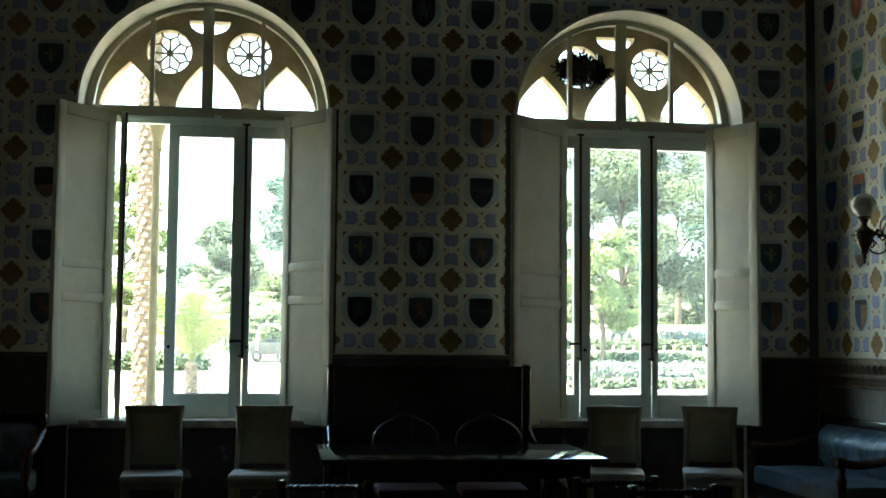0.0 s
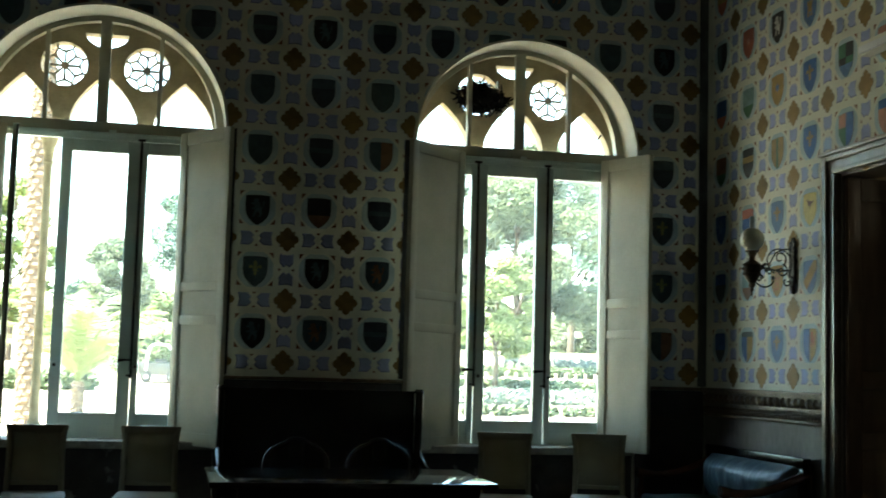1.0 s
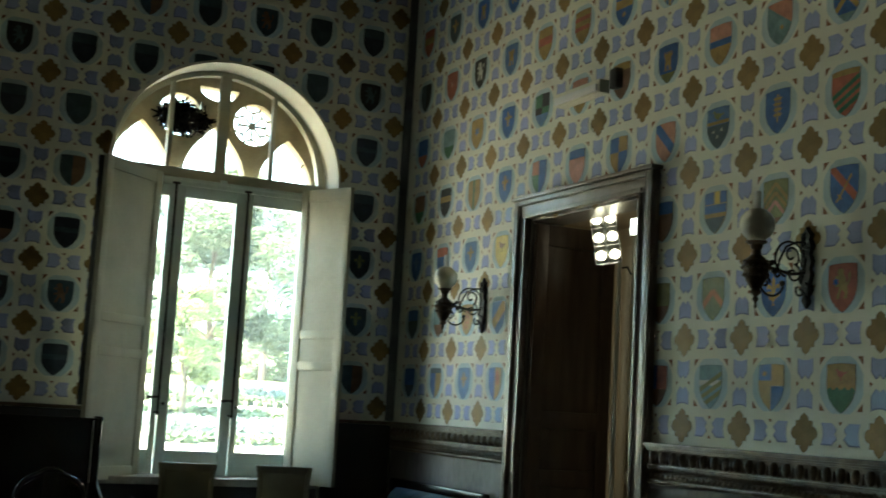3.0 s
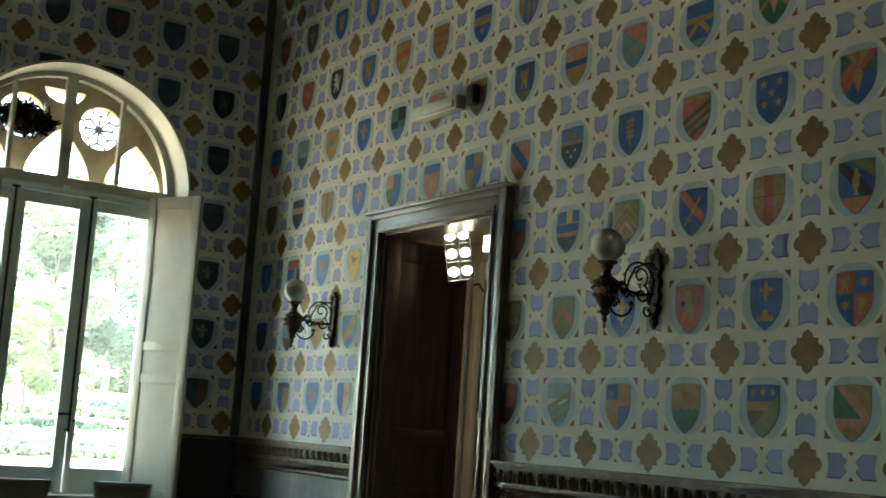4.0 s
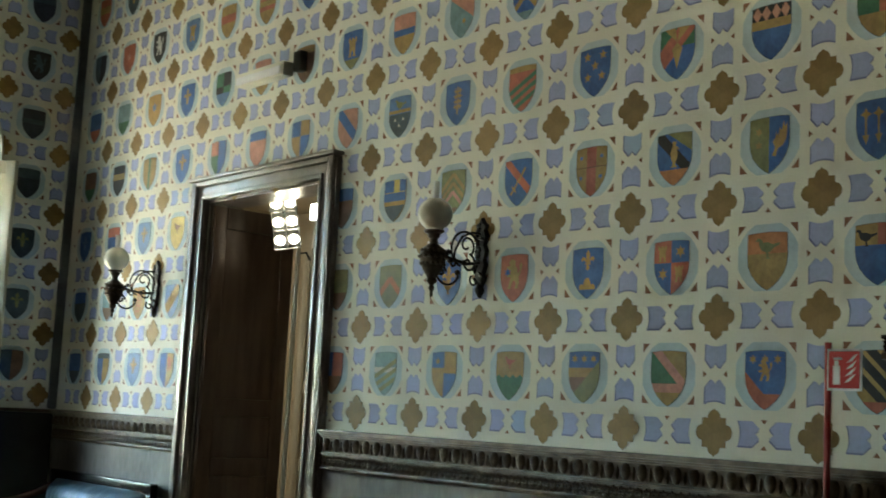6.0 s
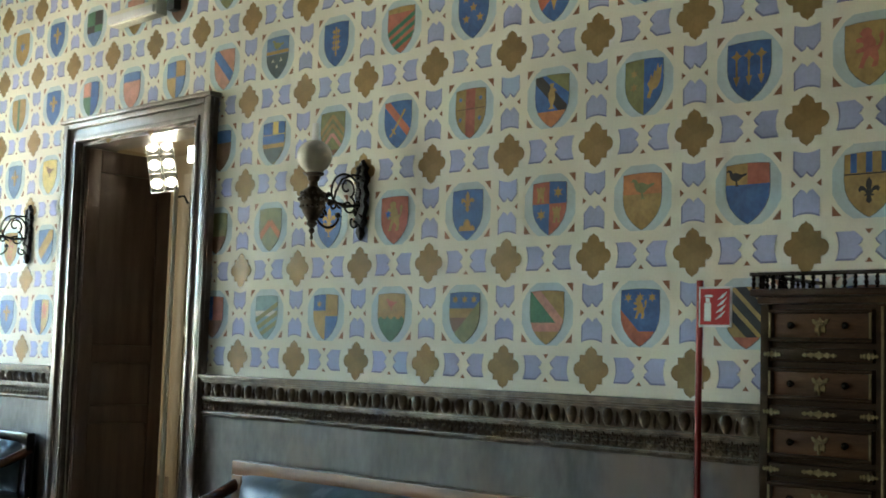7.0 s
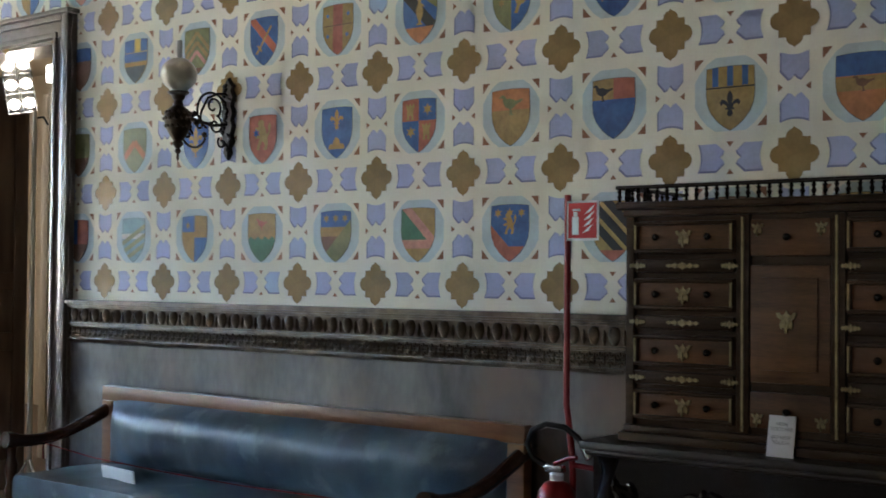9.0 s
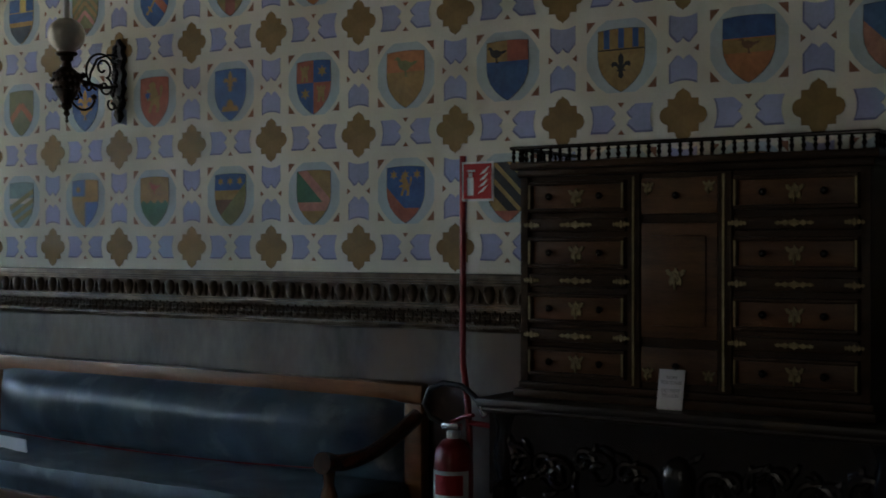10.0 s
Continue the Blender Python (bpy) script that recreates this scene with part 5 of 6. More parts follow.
part("nozzle", tube(bmesh.new(), [(ec[0], ec[1] - 0.11, 0.85), (ec[0], ec[1] - 0.145, 0.80)], [0.012, 0.018], 10), "steel", ex)
lab = bmesh.new()
for k in range(13):
    a0, a1 = radians(130 + 10 * k), radians(140 + 10 * k)
    q = [(ec[0] + 0.0765 * math.cos(a), ec[1] + 0.0765 * math.sin(a), z) for a, z in ((a0, 0.36), (a1, 0.36), (a1, 0.59), (a0, 0.59))]
    lab.faces.new([lab.verts.new(v) for v in q])
pl = part("label", lab, "paper", ex, "white printed label")
for z0, z1 in ((0.50, 0.575), (0.40, 0.42), (0.44, 0.46)):
    lab = bmesh.new()
    for k in range(9):
        a0, a1 = radians(150 + 10 * k), radians(160 + 10 * k)
        q = [(ec[0] + 0.0772 * math.cos(a), ec[1] + 0.0772 * math.sin(a), z) for a, z in ((a0, z0), (a1, z0), (a1, z1), (a0, z1))]
        lab.faces.new([lab.verts.new(v) for v in q])
    part("print", lab, "signred" if z0 > 0.45 else "grey", pl)


# ---- drawer cabinet on its carved stand ----
CX = -0.5
stand = thing("carved_stand", "blackened wood table stand with carved scrolling apron", "stand table")
part("top", boxes((CX - 0.12, -0.03, -4.95, -3.45, 0.875, 0.905), (CX - 0.10, -0.03, -4.93, -3.46, 0.855, 0.875), bevel=0.01), "worn", stand, "worn edge with ochre scuffs")
part("apron", boxes((CX - 0.055, CX - 0.02, -4.88, -3.47, 0.565, 0.854)), "ebony", stand)
for y in (-3.50, -4.88):
    part("side_apron", boxes((CX - 0.018, -0.06, y, y + 0.03, 0.62, 0.854)), "ebony", stand)
bm = bmesh.new()
rnd = random.Random(5)
for s in (-1, 1):
    for k in range(4):
        c = -4.175 + s * (0.12 + 0.155 * k)
        for p in (curl(0, 0, 0.07, 0.015, 0, 480, 22), curl(0.06, 0.03, 0.04, 0.01, 180, -200, 14)):
            tube(bm, [(CX - 0.062, c + s * y, 0.665 + (0.02 if k % 2 else -0.01) + z) for y, z in p], 0.012, 6)
for k in range(46):
    c = -4.175 + rnd.uniform(-0.64, 0.64)
    bmesh.ops.create_icosphere(bm, subdivisions=1, radius=1, matrix=Matrix.Translation((CX - 0.06, c, rnd.uniform(0.585, 0.755))) @ Matrix.Rotation(rnd.uniform(0, 3.1), 4, "X") @ Matrix.Diagonal((0.016, 0.036, 0.014, 1)))
bmesh.ops.create_icosphere(bm, subdivisions=2, radius=1, matrix=Matrix.Translation((CX - 0.065, -4.175, 0.675)) @ Matrix.Diagonal((0.03, 0.06, 0.085, 1)))
tagged(part("carving", bm, "ebony", stand, "deeply carved scrolling foliage"), kind="stuff")
for y in (-3.53, -4.82):
    for x in (CX - 0.04, -0.12):
        part("leg", lathe([(0.05, 0.0), (0.05, 0.06), (0.03, 0.09), (0.045, 0.16), (0.028, 0.22), (0.04, 0.34), (0.05, 0.44), (0.03, 0.5), (0.052, 0.55), (0.052, 0.60), (0.03, 0.62), (0.05, 0.70), (0.03, 0.80), (0.05, 0.854)], 16, (x, y, 0)), "ebony", stand)
part("stretcher", boxes((CX - 0.06, CX - 0.02, -4.8, -3.55, 0.10, 0.15), bevel=0.006), "ebony", stand)

cab = thing("drawer_cabinet", "dark walnut cabinet of small drawers with brass mounts and a gallery", "cabinet")
Y0, Y1, Z0, Z1 = -4.765, -3.57, 0.906, 1.70
part("body", boxes((CX + 0.012, -0.05, Y0, Y1, Z0, Z1)), "walnut", cab)
part("plinth", boxes((CX - 0.03, -0.05, Y0 - 0.02, Y1 + 0.02, Z0, Z0 + 0.03), (CX - 0.012, -0.05, Y0 - 0.008, Y1 + 0.008, Z0 + 0.03, Z0 + 0.055), bevel=0.006), "walnut", cab)
part("cornice", boxes((CX - 0.035, -0.05, Y0 - 0.03, Y1 + 0.03, Z1 - 0.005, Z1 + 0.02), (CX - 0.015, -0.05, Y0 - 0.012, Y1 + 0.012, Z1 - 0.03, Z1 - 0.005), bevel=0.006), "walnut", cab)
for y0, y1 in ((Y1 - 0.03, Y1), (-4.02, -3.975), (-4.335, -4.29), (Y0, Y0 + 0.03)):
    part("stile", boxes((CX - 0.012, CX + 0.0118, y0, y1, Z0 + 0.056, Z1 - 0.031), bevel=0.004), "walnut", cab)
# a small brass mount like a bow with leaf tips
orn = [(-0.036, 0.022), (-0.026, 0.024), (-0.016, 0.014), (-0.006, 0.02), (0.0, 0.03), (0.006, 0.02), (0.016, 0.014), (0.026, 0.024), (0.036, 0.022), (0.03, 0.008), (0.018, 0.002), (0.024, -0.012), (0.02, -0.026), (0.01, -0.02), (0.0, -0.03), (-0.01, -0.02), (-0.02, -0.026), (-0.024, -0.012), (-0.018, 0.002), (-0.03, 0.008)]
bm = bmesh.new()
prism(bm, [(0.82 * x, y * 0.92) for x, y in orn], 0.0, 0.006)
prism(bm, [(0.4 * x, 0.4 * y) for x, y in orn], 0.006, 0.010)
tube(bm, [(0, 0.0, 0.008), (0, -0.018, 0.014), (0, -0.034, 0.008)], 0.004, 6)
mount_me = mesh_of(bm, "brass_mount", "brass")
bm = bmesh.new()
for x, r in ((-0.05, 0.0075), (-0.028, 0.010), (0.0, 0.0135), (0.028, 0.010), (0.05, 0.0075)):
    prism(bm, [(x + 1.25 * px_, pz_) for px_, pz_ in star(0, 0, r, 6, 0.68)], 0.0, 0.005)
prism(bm, [(-0.06, -0.003), (0.06, -0.003), (0.06, 0.003), (-0.06, 0.003)], 0.0, 0.003)
strip_me = mesh_of(bm, "brass_strip", "brass")
knob_me = mesh_of(lathe([(0.004, 0.0), (0.005, 0.012), (0.011, 0.018), (0.012, 0.026), (0.005, 0.032)], 12), "knob", "ebony")
CAB = Matrix.Translation((CX, 0, 0)) @ TURN_E


def drawer(y_hi, y_lo, z_lo, z_hi):
    """A small drawer front with a raised moulding, a brass mount and two knobs."""
    d = part("drawer", boxes((CX - 0.006, CX + 0.0115, y_lo, y_hi, z_lo, z_hi), bevel=0.003), "panelwood", cab, "small drawer with brass mount and two knobs")
    m = 0.014
    part("moulding", boxes((CX - 0.020, CX - 0.006, y_lo, y_hi, z_hi - m, z_hi), (CX - 0.020, CX - 0.006, y_lo, y_hi, z_lo, z_lo + m), (CX - 0.020, CX - 0.006, y_lo, y_lo + m, z_lo + m, z_hi - m), (CX - 0.020, CX - 0.006, y_hi - m, y_hi, z_lo + m, z_hi - m), bevel=0.004), "walnut", d)
    for y in (y_hi - 0.006, y_lo + 0.006):
        part("edge_strip", boxes((CX - 0.024, CX - 0.0205, y - 0.0035, y + 0.0035, z_lo + 0.012, z_hi - 0.012)), "brass", d, "thin worn brass strip")
    yc, zc = (y_hi + y_lo) / 2, (z_hi + z_lo) / 2
    part("brass_mount", mount_me, None, d, at=Matrix.Translation((-0.007, yc, zc)) @ CAB)
    for y in (yc + 0.095, yc - 0.095):
        part("knob", knob_me, None, d, at=Matrix.Translation((-0.006, y, zc)) @ CAB)


LEVELS = [(0.985, 1.085), (1.165, 1.27), (1.355, 1.46), (1.545, 1.652)]
for y_hi, y_lo in ((-3.605, -3.968), (-4.342, -4.73)):
    for z_lo, z_hi in LEVELS:
        drawer(y_hi, y_lo, z_lo, z_hi)
    for k in range(3):
        z = (LEVELS[k][1] + LEVELS[k + 1][0]) / 2
        part("cross_rail", boxes((CX - 0.014, CX + 0.0116, y_lo, y_hi, z - 0.022, z + 0.022), bevel=0.005), "walnut", cab)
        for y in (y_hi - 0.012, (y_hi + y_lo) / 2, y_lo + 0.012):
            part("brass_strip", strip_me, None, cab, at=Matrix.Translation((-0.0145, y, z)) @ CAB @ Matrix.Diagonal((1.0 if abs(y - (y_hi + y_lo) / 2) < 0.01 else 0.5, 1, 1, 1)))
# middle bay: drawer, small door, drawer
for z_lo, z_hi, name in ((0.985, 1.10, "drawer"), (1.13, 1.505, "cupboard_door"), (1.535, 1.652, "drawer")):
    d = part(name, boxes((CX - 0.008, CX + 0.0115, -4.287, -4.023, z_lo, z_hi), bevel=0.003), "panelwood", cab)
    if name == "drawer":
        part("knob", knob_me, None, d, at=Matrix.Translation((-0.008, -4.155, (z_lo + z_hi) / 2)) @ CAB)
        for y in (-4.05, -4.26):
            part("brass_mount", mount_me, None, d, at=Matrix.Translation((-0.008, y, z_hi - 0.03 if z_lo > 1.2 else z_lo + 0.03)) @ CAB @ Matrix.Diagonal((0.7, 0.7, 1, 1)))
    else:
        part("brass_mount", mount_me, None, d, at=Matrix.Translation((-0.0153, -4.15, 1.33)) @ CAB @ Matrix.Diagonal((1.15, 1.15, 1, 1)))
        part("field", boxes((CX - 0.015, CX - 0.008, -4.25, -4.06, 1.17, 1.465), bevel=0.004), "panelwood", d)
for y in (-4.0, -4.31):
    part("edge_strip", boxes((CX - 0.018, CX - 0.0125, y - 0.004, y + 0.004, 0.97, 1.66)), "brass", cab, "thin worn brass strip")
# turned gallery
part("gallery_rail", boxes((CX - 0.035, CX - 0.012, Y0 - 0.03, Y1 + 0.03, 1.763, 1.776), (CX - 0.012, -0.06, Y1 + 0.007, Y1 + 0.03, 1.763, 1.776), (CX - 0.012, -0.06, Y0 - 0.03, Y0 - 0.007, 1.763, 1.776), bevel=0.003), "ebony", cab)
bal_me = mesh_of(lathe([(0.009, 0.0), (0.004, 0.006), (0.009, 0.018), (0.0045, 0.028), (0.009, 0.036), (0.004, 0.04), (0.007, 0.043)], 8), "baluster", "ebony")
nb = 34
for k in range(nb + 1):
    part("baluster", bal_me, None, cab, at=pose(CX - 0.023, Y0 - 0.02 + k * (Y1 - Y0 + 0.04) / nb, 1.720))
for k in range(1, 10):
    for y in (Y1 + 0.018, Y0 - 0.018):
        part("baluster", bal_me, None, cab, at=pose(CX - 0.023 + 0.043 * k, y, 1.720))
note = thing("display_card", "white printed card leaning on the cabinet", "card")
sheet = part("sheet", boxes((-0.002, 0.002, -0.044, 0.044, 0, 0.130)), "paper", note, at=pose(CX - 0.058, -4.145, 0.9055, 0, 12, 0) )


def lettering(text, size, parent, at):
    """Flat letters as a mesh of their own."""
    cu = bpy.data.curves.new("lettering", "FONT")
    cu.body, cu.size, cu.align_x = text, size, "CENTER"
    cu.extrude = 0.0002
    tmp = bpy.data.objects.new("lettering", cu)
    scene.collection.objects.link(tmp)
    me = bpy.data.meshes.new_from_object(tmp.evaluated_get(bpy.context.evaluated_depsgraph_get()))
    bpy.data.objects.remove(tmp)
    me.materials.clear()
    me.materials.append(M["grey"])
    part("lettering", me, None, parent, at=at)


for text, z0 in (("NON", 0.098), ("TOCCARE", 0.082), ("DO NOT", 0.056), ("TOUCH", 0.040)):
    lettering(text, 0.016, sheet, Matrix.Translation((-0.0026, 0, z0)) @ TURN_E)

cord = thing("red_cord", "thin red cord tied between the arms of the settee", "cord")
part("line", tube(bmesh.new(), [(-0.50, -0.183, 0.60), (-0.42, -0.5, 0.545), (-0.36, -0.95, 0.515), (-0.35, -1.5, 0.505), (-0.36, -2.1, 0.515), (-0.42, -2.55, 0.545), (-0.50, -2.853, 0.60)], 0.003, 6), "red", cord)
part("knot", tube(bmesh.new(), [(-0.50, -0.183, 0.60), (-0.505, -0.19, 0.57), (-0.50, -0.187, 0.52)], 0.004, 6), "red", cord)


# ---- chairs, table and settle below the windows ----
def parlour_chair():
    """An upright chair with a tapering padded back and padded seat; it faces -y, its middle at the origin."""
    th = thing("parlour_chair", "pale olive painted chair with upholstered flared back", "chair", group="chairs below the windows")
    bm = bmesh.new()
    for s in (-1, 1):
        bm = bmesh.new()
        tube(bm, [(s * 0.185, 0.2, 0.42), (s * 0.18, 0.215, 0.6), (s * 0.178, 0.24, 0.80), (s * 0.186, 0.258, 0.885), (s * 0.20, 0.27, 0.935)], [0.021, 0.02, 0.02, 0.02, 0.015], 8)
        part("back_post", bm, "chairwood", th)
    pts = [(-0.208, 0.938), (0.208, 0.938), (0.188, 0.885), (-0.188, 0.885)]
    bm = bmesh.new()
    lo = [bm.verts.new((x, 0.255, z)) for x, z in pts]
    hi = [bm.verts.new((x, 0.292, z)) for x, z in pts]
    bm.faces.new(lo), bm.faces.new(hi[::-1])
    for k in range(4):
        bm.faces.new((lo[k], lo[(k + 1) % 4], hi[(k + 1) % 4], hi[k]))
    part("crest_rail", bm, "chairwood", th)
    bm = bmesh.new()
    grid = [[bm.verts.new(((0.16 + 0.01 * t) * (2 * s - 1), 0.222 + 0.045 * t - 0.022 * (1 - (2 * s - 1) ** 4) * (1 - (2 * t - 1) ** 4), 0.55 + 0.34 * t)) for t in (k / 6 for k in range(7))] for s in (i / 6 for i in range(7))]
    back = [[bm.verts.new(((0.16 + 0.01 * t) * (2 * s - 1), 0.24 + 0.045 * t, 0.55 + 0.34 * t)) for t in (0, 1)] for s in (0, 1)]
    for i in range(6):
        for k in range(6):
            bm.faces.new((grid[i][k], grid[i + 1][k], grid[i + 1][k + 1], grid[i][k + 1]))
    bm.faces.new((back[0][0], back[0][1], back[1][1], back[1][0]))
    part("backrest", bm, "canvas", th, "plain upholstered back")
    part("lower_rail", boxes((-0.175, 0.175, 0.205, 0.235, 0.52, 0.55), bevel=0.005), "chairwood", th)
    part("seat_frame", boxes((-0.205, 0.205, -0.22, 0.2, 0.385, 0.435), bevel=0.01), "chairwood", th)
    bm = boxes((-0.215, 0.215, -0.235, 0.185, 0.43, 0.485), bevel=0.03)
    part("seat", bm, "seat", th, "pale padded seat")
    for s in (-1, 1):
        part("leg", lathe([(0.013, 0.0), (0.02, 0.2), (0.024, 0.385)], 10, (s * 0.18, -0.2, 0)), "chairwood", th)
        part("leg", lathe([(0.014, 0.0), (0.02, 0.2), (0.022, 0.42)], 10, (s * 0.18, 0.19, 0)), "chairwood", th)
    return th


c1 = parlour_chair()
c1.matrix_basis = pose(-5.28, 3.22, 0, 0, 0, 4)
copy_thing(c1, pose(-4.525, 3.24, 0, 0, 0, -3))
copy_thing(c1, pose(-1.935, 3.22, 0, 0, 0, -14))
copy_thing(c1, pose(-1.19, 3.22, 0, 0, 0, -16))


def balloon_chair():
    """A dark chair with an open rounded back; it faces -y."""
    th = thing("balloon_chair", "dark polished chair with a rounded open back", "chair", group="chairs at the table")
    pts = []
    for k in range(25):
        a = radians(-35 + 250 * k / 24)
        pts.append((0.215 * math.cos(a), 0.22 + 0.02 * math.sin(a), 0.735 + 0.155 * math.sin(a) + (0.02 if abs(math.cos(a)) < 0.35 else 0)))
    part("back_hoop", tube(bmesh.new(), pts, 0.019, 10), "ebony", th)
    part("splat", boxes((-0.05, 0.05, 0.21, 0.23, 0.46, 0.90), bevel=0.006), "ebony", th)
    part("seat", boxes((-0.22, 0.22, -0.22, 0.2, 0.41, 0.47), bevel=0.022), "crimson", th, "crimson padded seat")
    for s in (-1, 1):
        part("post", tube(bmesh.new(), [(s * 0.175, 0.215, 0.645), (s * 0.16, 0.2, 0.45), (s * 0.17, 0.22, 0.0)], 0.018, 8), "ebony", th)
        part("leg", lathe([(0.014, 0.0), (0.02, 0.2), (0.03, 0.4)], 10, (s * 0.18, -0.18, 0)), "ebony", th)
    return th


b1 = balloon_chair()
b1.matrix_basis = pose(-3.545, 2.42, 0)
copy_thing(b1, pose(-2.99, 2.42, 0, 0, 0, -3))

table = thing("table", "long dark polished wooden table with splayed trestle legs", "table")
part("tabletop", boxes((-4.16, -2.50, 1.26, 2.30, 0.715, 0.75), bevel=0.008), "polished", table, "glossy dark tabletop")
for y in (1.30, 2.13):
    part("apron", boxes((-4.0, -2.6, y, y + 0.03, 0.63, 0.714)), "ebony", table)
for x, s in ((-3.9, -1), (-2.70, 1)):
    for y in (1.4, 2.05):
        part("leg", tube(bmesh.new(), [(x, y, 0.714), (x + 0.03 * s, y, 0.55), (x - 0.03 * s, y, 0.3), (x + 0.05 * s, y, 0.0)], [0.05, 0.04, 0.032, 0.045], 10), "ebony", table)
    part("stretcher", boxes((x - 0.02, x + 0.02, 1.42, 2.03, 0.2, 0.25)), "ebony", table)

settle = thing("high_back_settle", "black high-backed wooden settle with polished corner posts", "settle")
part("back", boxes((-4.0, -2.58, 3.50, 3.54, 0.4, 1.235), bevel=0.006), "ebony", settle)
part("seat", boxes((-4.0, -2.58, 3.05, 3.5, 0.40, 0.45), bevel=0.01), "ebony", settle)
for x in (-4.03, -2.55):
    for y in (3.52, 3.44):
        part("post", lathe([(0.024, 0.0), (0.024, 0.5), (0.02, 0.55), (0.022, 1.0), (0.022, 1.215), (0.03, 1.22), (0.03, 1.235), (0.024, 1.24), (0.024, 1.25)], 14, (x, y, 0)), "polished", settle)
    part("front_leg", lathe([(0.025, 0.0), (0.025, 0.42), (0.02, 0.5), (0.026, 0.66)], 12, (x, 3.08, 0)), "ebony", settle)
    part("arm", tube(bmesh.new(), [(x, 3.43, 0.78), (x, 3.3, 0.72), (x, 3.15, 0.68), (x, 3.06, 0.675)], 0.024, 10), "ebony", settle)


def spool_chair():
    """A low dark chair seen by its twisted top rail; it faces +y, its back at -y."""
    th = thing("twist_rail_chair", "dark chair with twisted turned rails", "chair", group="chairs before the table")
    for z in (0.66, 0.55):
        prof = [(0.016 + 0.006 * math.sin(k * 2.1), -0.21 + 0.42 * k / 40) for k in range(41)]
        bm = lathe(prof, 10)
        bm.transform(Matrix.Translation((0, -0.2, z)) @ Matrix.Rotation(radians(90), 4, "Y"))
        part("twist_rail", bm, "ebony", th)
    for s in (-1, 1):
        part("post", lathe([(0.02, 0.0), (0.022, 0.66), (0.026, 0.68), (0.02, 0.70)], 10, (s * 0.22, -0.2, 0)), "ebony", th)
        part("leg", lathe([(0.02, 0.0), (0.022, 0.42)], 10, (s * 0.22, 0.2, 0)), "ebony", th)
    part("seat", boxes((-0.23, 0.23, -0.22, 0.22, 0.42, 0.47), bevel=0.012), "crimson", th)
    return th


k1 = spool_chair()
k1.matrix_basis = pose(-2.62, 0.95, 0, 0, 0, 6)
copy_thing(k1, pose(-2.42, 0.55, 0, 0, 0, 4))
copy_thing(k1, pose(-4.15, 0.85, 0, 0, 0, -4))

nest = bmesh.new()
rnd = random.Random(11)
for k in range(260):
    a, r = rnd.uniform(0, 6.28), 0.2 * math.sqrt(rnd.random())
    c = Vector((r * math.cos(a) * 1.1, rnd.uniform(-0.03, 0.03), r * math.sin(a) * 0.62))
    d = Vector((rnd.uniform(-1, 1), rnd.uniform(-0.3, 0.3), rnd.uniform(-1, 1))).normalized() * rnd.uniform(0.03, 0.08)
    tube(nest, [c - d, c + d * 0.2 + Vector((0, 0.01, 0)), c + d], 0.009, 4)
bmesh.ops.create_icosphere(nest, subdivisions=3, radius=1, matrix=Matrix.Diagonal((0.19, 0.03, 0.105, 1)))
nb_ = thing("bird_nest", "dark ragged bird nest lodged in the broken rose", "nest", at=pose(-1.586 - 0.29, 4.46, SPRING + 0.49))
part("twigs", nest, "ebony", nb_)

# ---- garden outside ----
def gz(y):
    """Height of the garden, which rises gently away from the house."""
    return -1.0 if y < 30 else -1.0 + 0.075 * (y - 30) if y < 75 else 2.375


bm = bmesh.new()
n = 24
ys = [WALL_OUT + 0.02, 20, 30, 36, 42, 48, 54, 60, 66, 72, 75, 80, 90, 110, 140, 180, 230, 300, 380, 470, 570, 670, 770, 870, 980]
gv = [[bm.verts.new((-600 + 1200 * i / n, ys[k], gz(ys[k]))) for k in range(n + 1)] for i in range(n + 1)]
for i in range(n):
    for k in range(n):
        bm.faces.new((gv[i][k], gv[i + 1][k], gv[i + 1][k + 1], gv[i][k + 1]))
setting("ground", bm, "gravel", "sunlit pale gravel and dry grass of the garden", "ground")


def leaf_cloud(rnd, blobs, count, size):
    """Many small leaves filling rounded clumps, with an uneven outline."""
    bm = bmesh.new()
    total = sum(b[3] ** 2 for b in blobs)
    for cx, cy, cz, r, flat in blobs:
        for k in range(int(count * r * r / total)):
            d = Vector((rnd.gauss(0, 1), rnd.gauss(0, 1), rnd.gauss(0, 1))).normalized() * r * (0.55 + 0.5 * rnd.random())
            p = Vector((cx + d.x, cy + d.y, cz + d.z * flat))
            u = Vector((rnd.gauss(0, 1), rnd.gauss(0, 1), rnd.gauss(0, 1))).normalized()
            v = u.orthogonal().normalized()
            s = size * rnd.uniform(0.6, 1.3)
            bm.faces.new([bm.verts.new(p + s * q) for q in (u, 0.55 * v, -u, -0.55 * v)])
    return bm


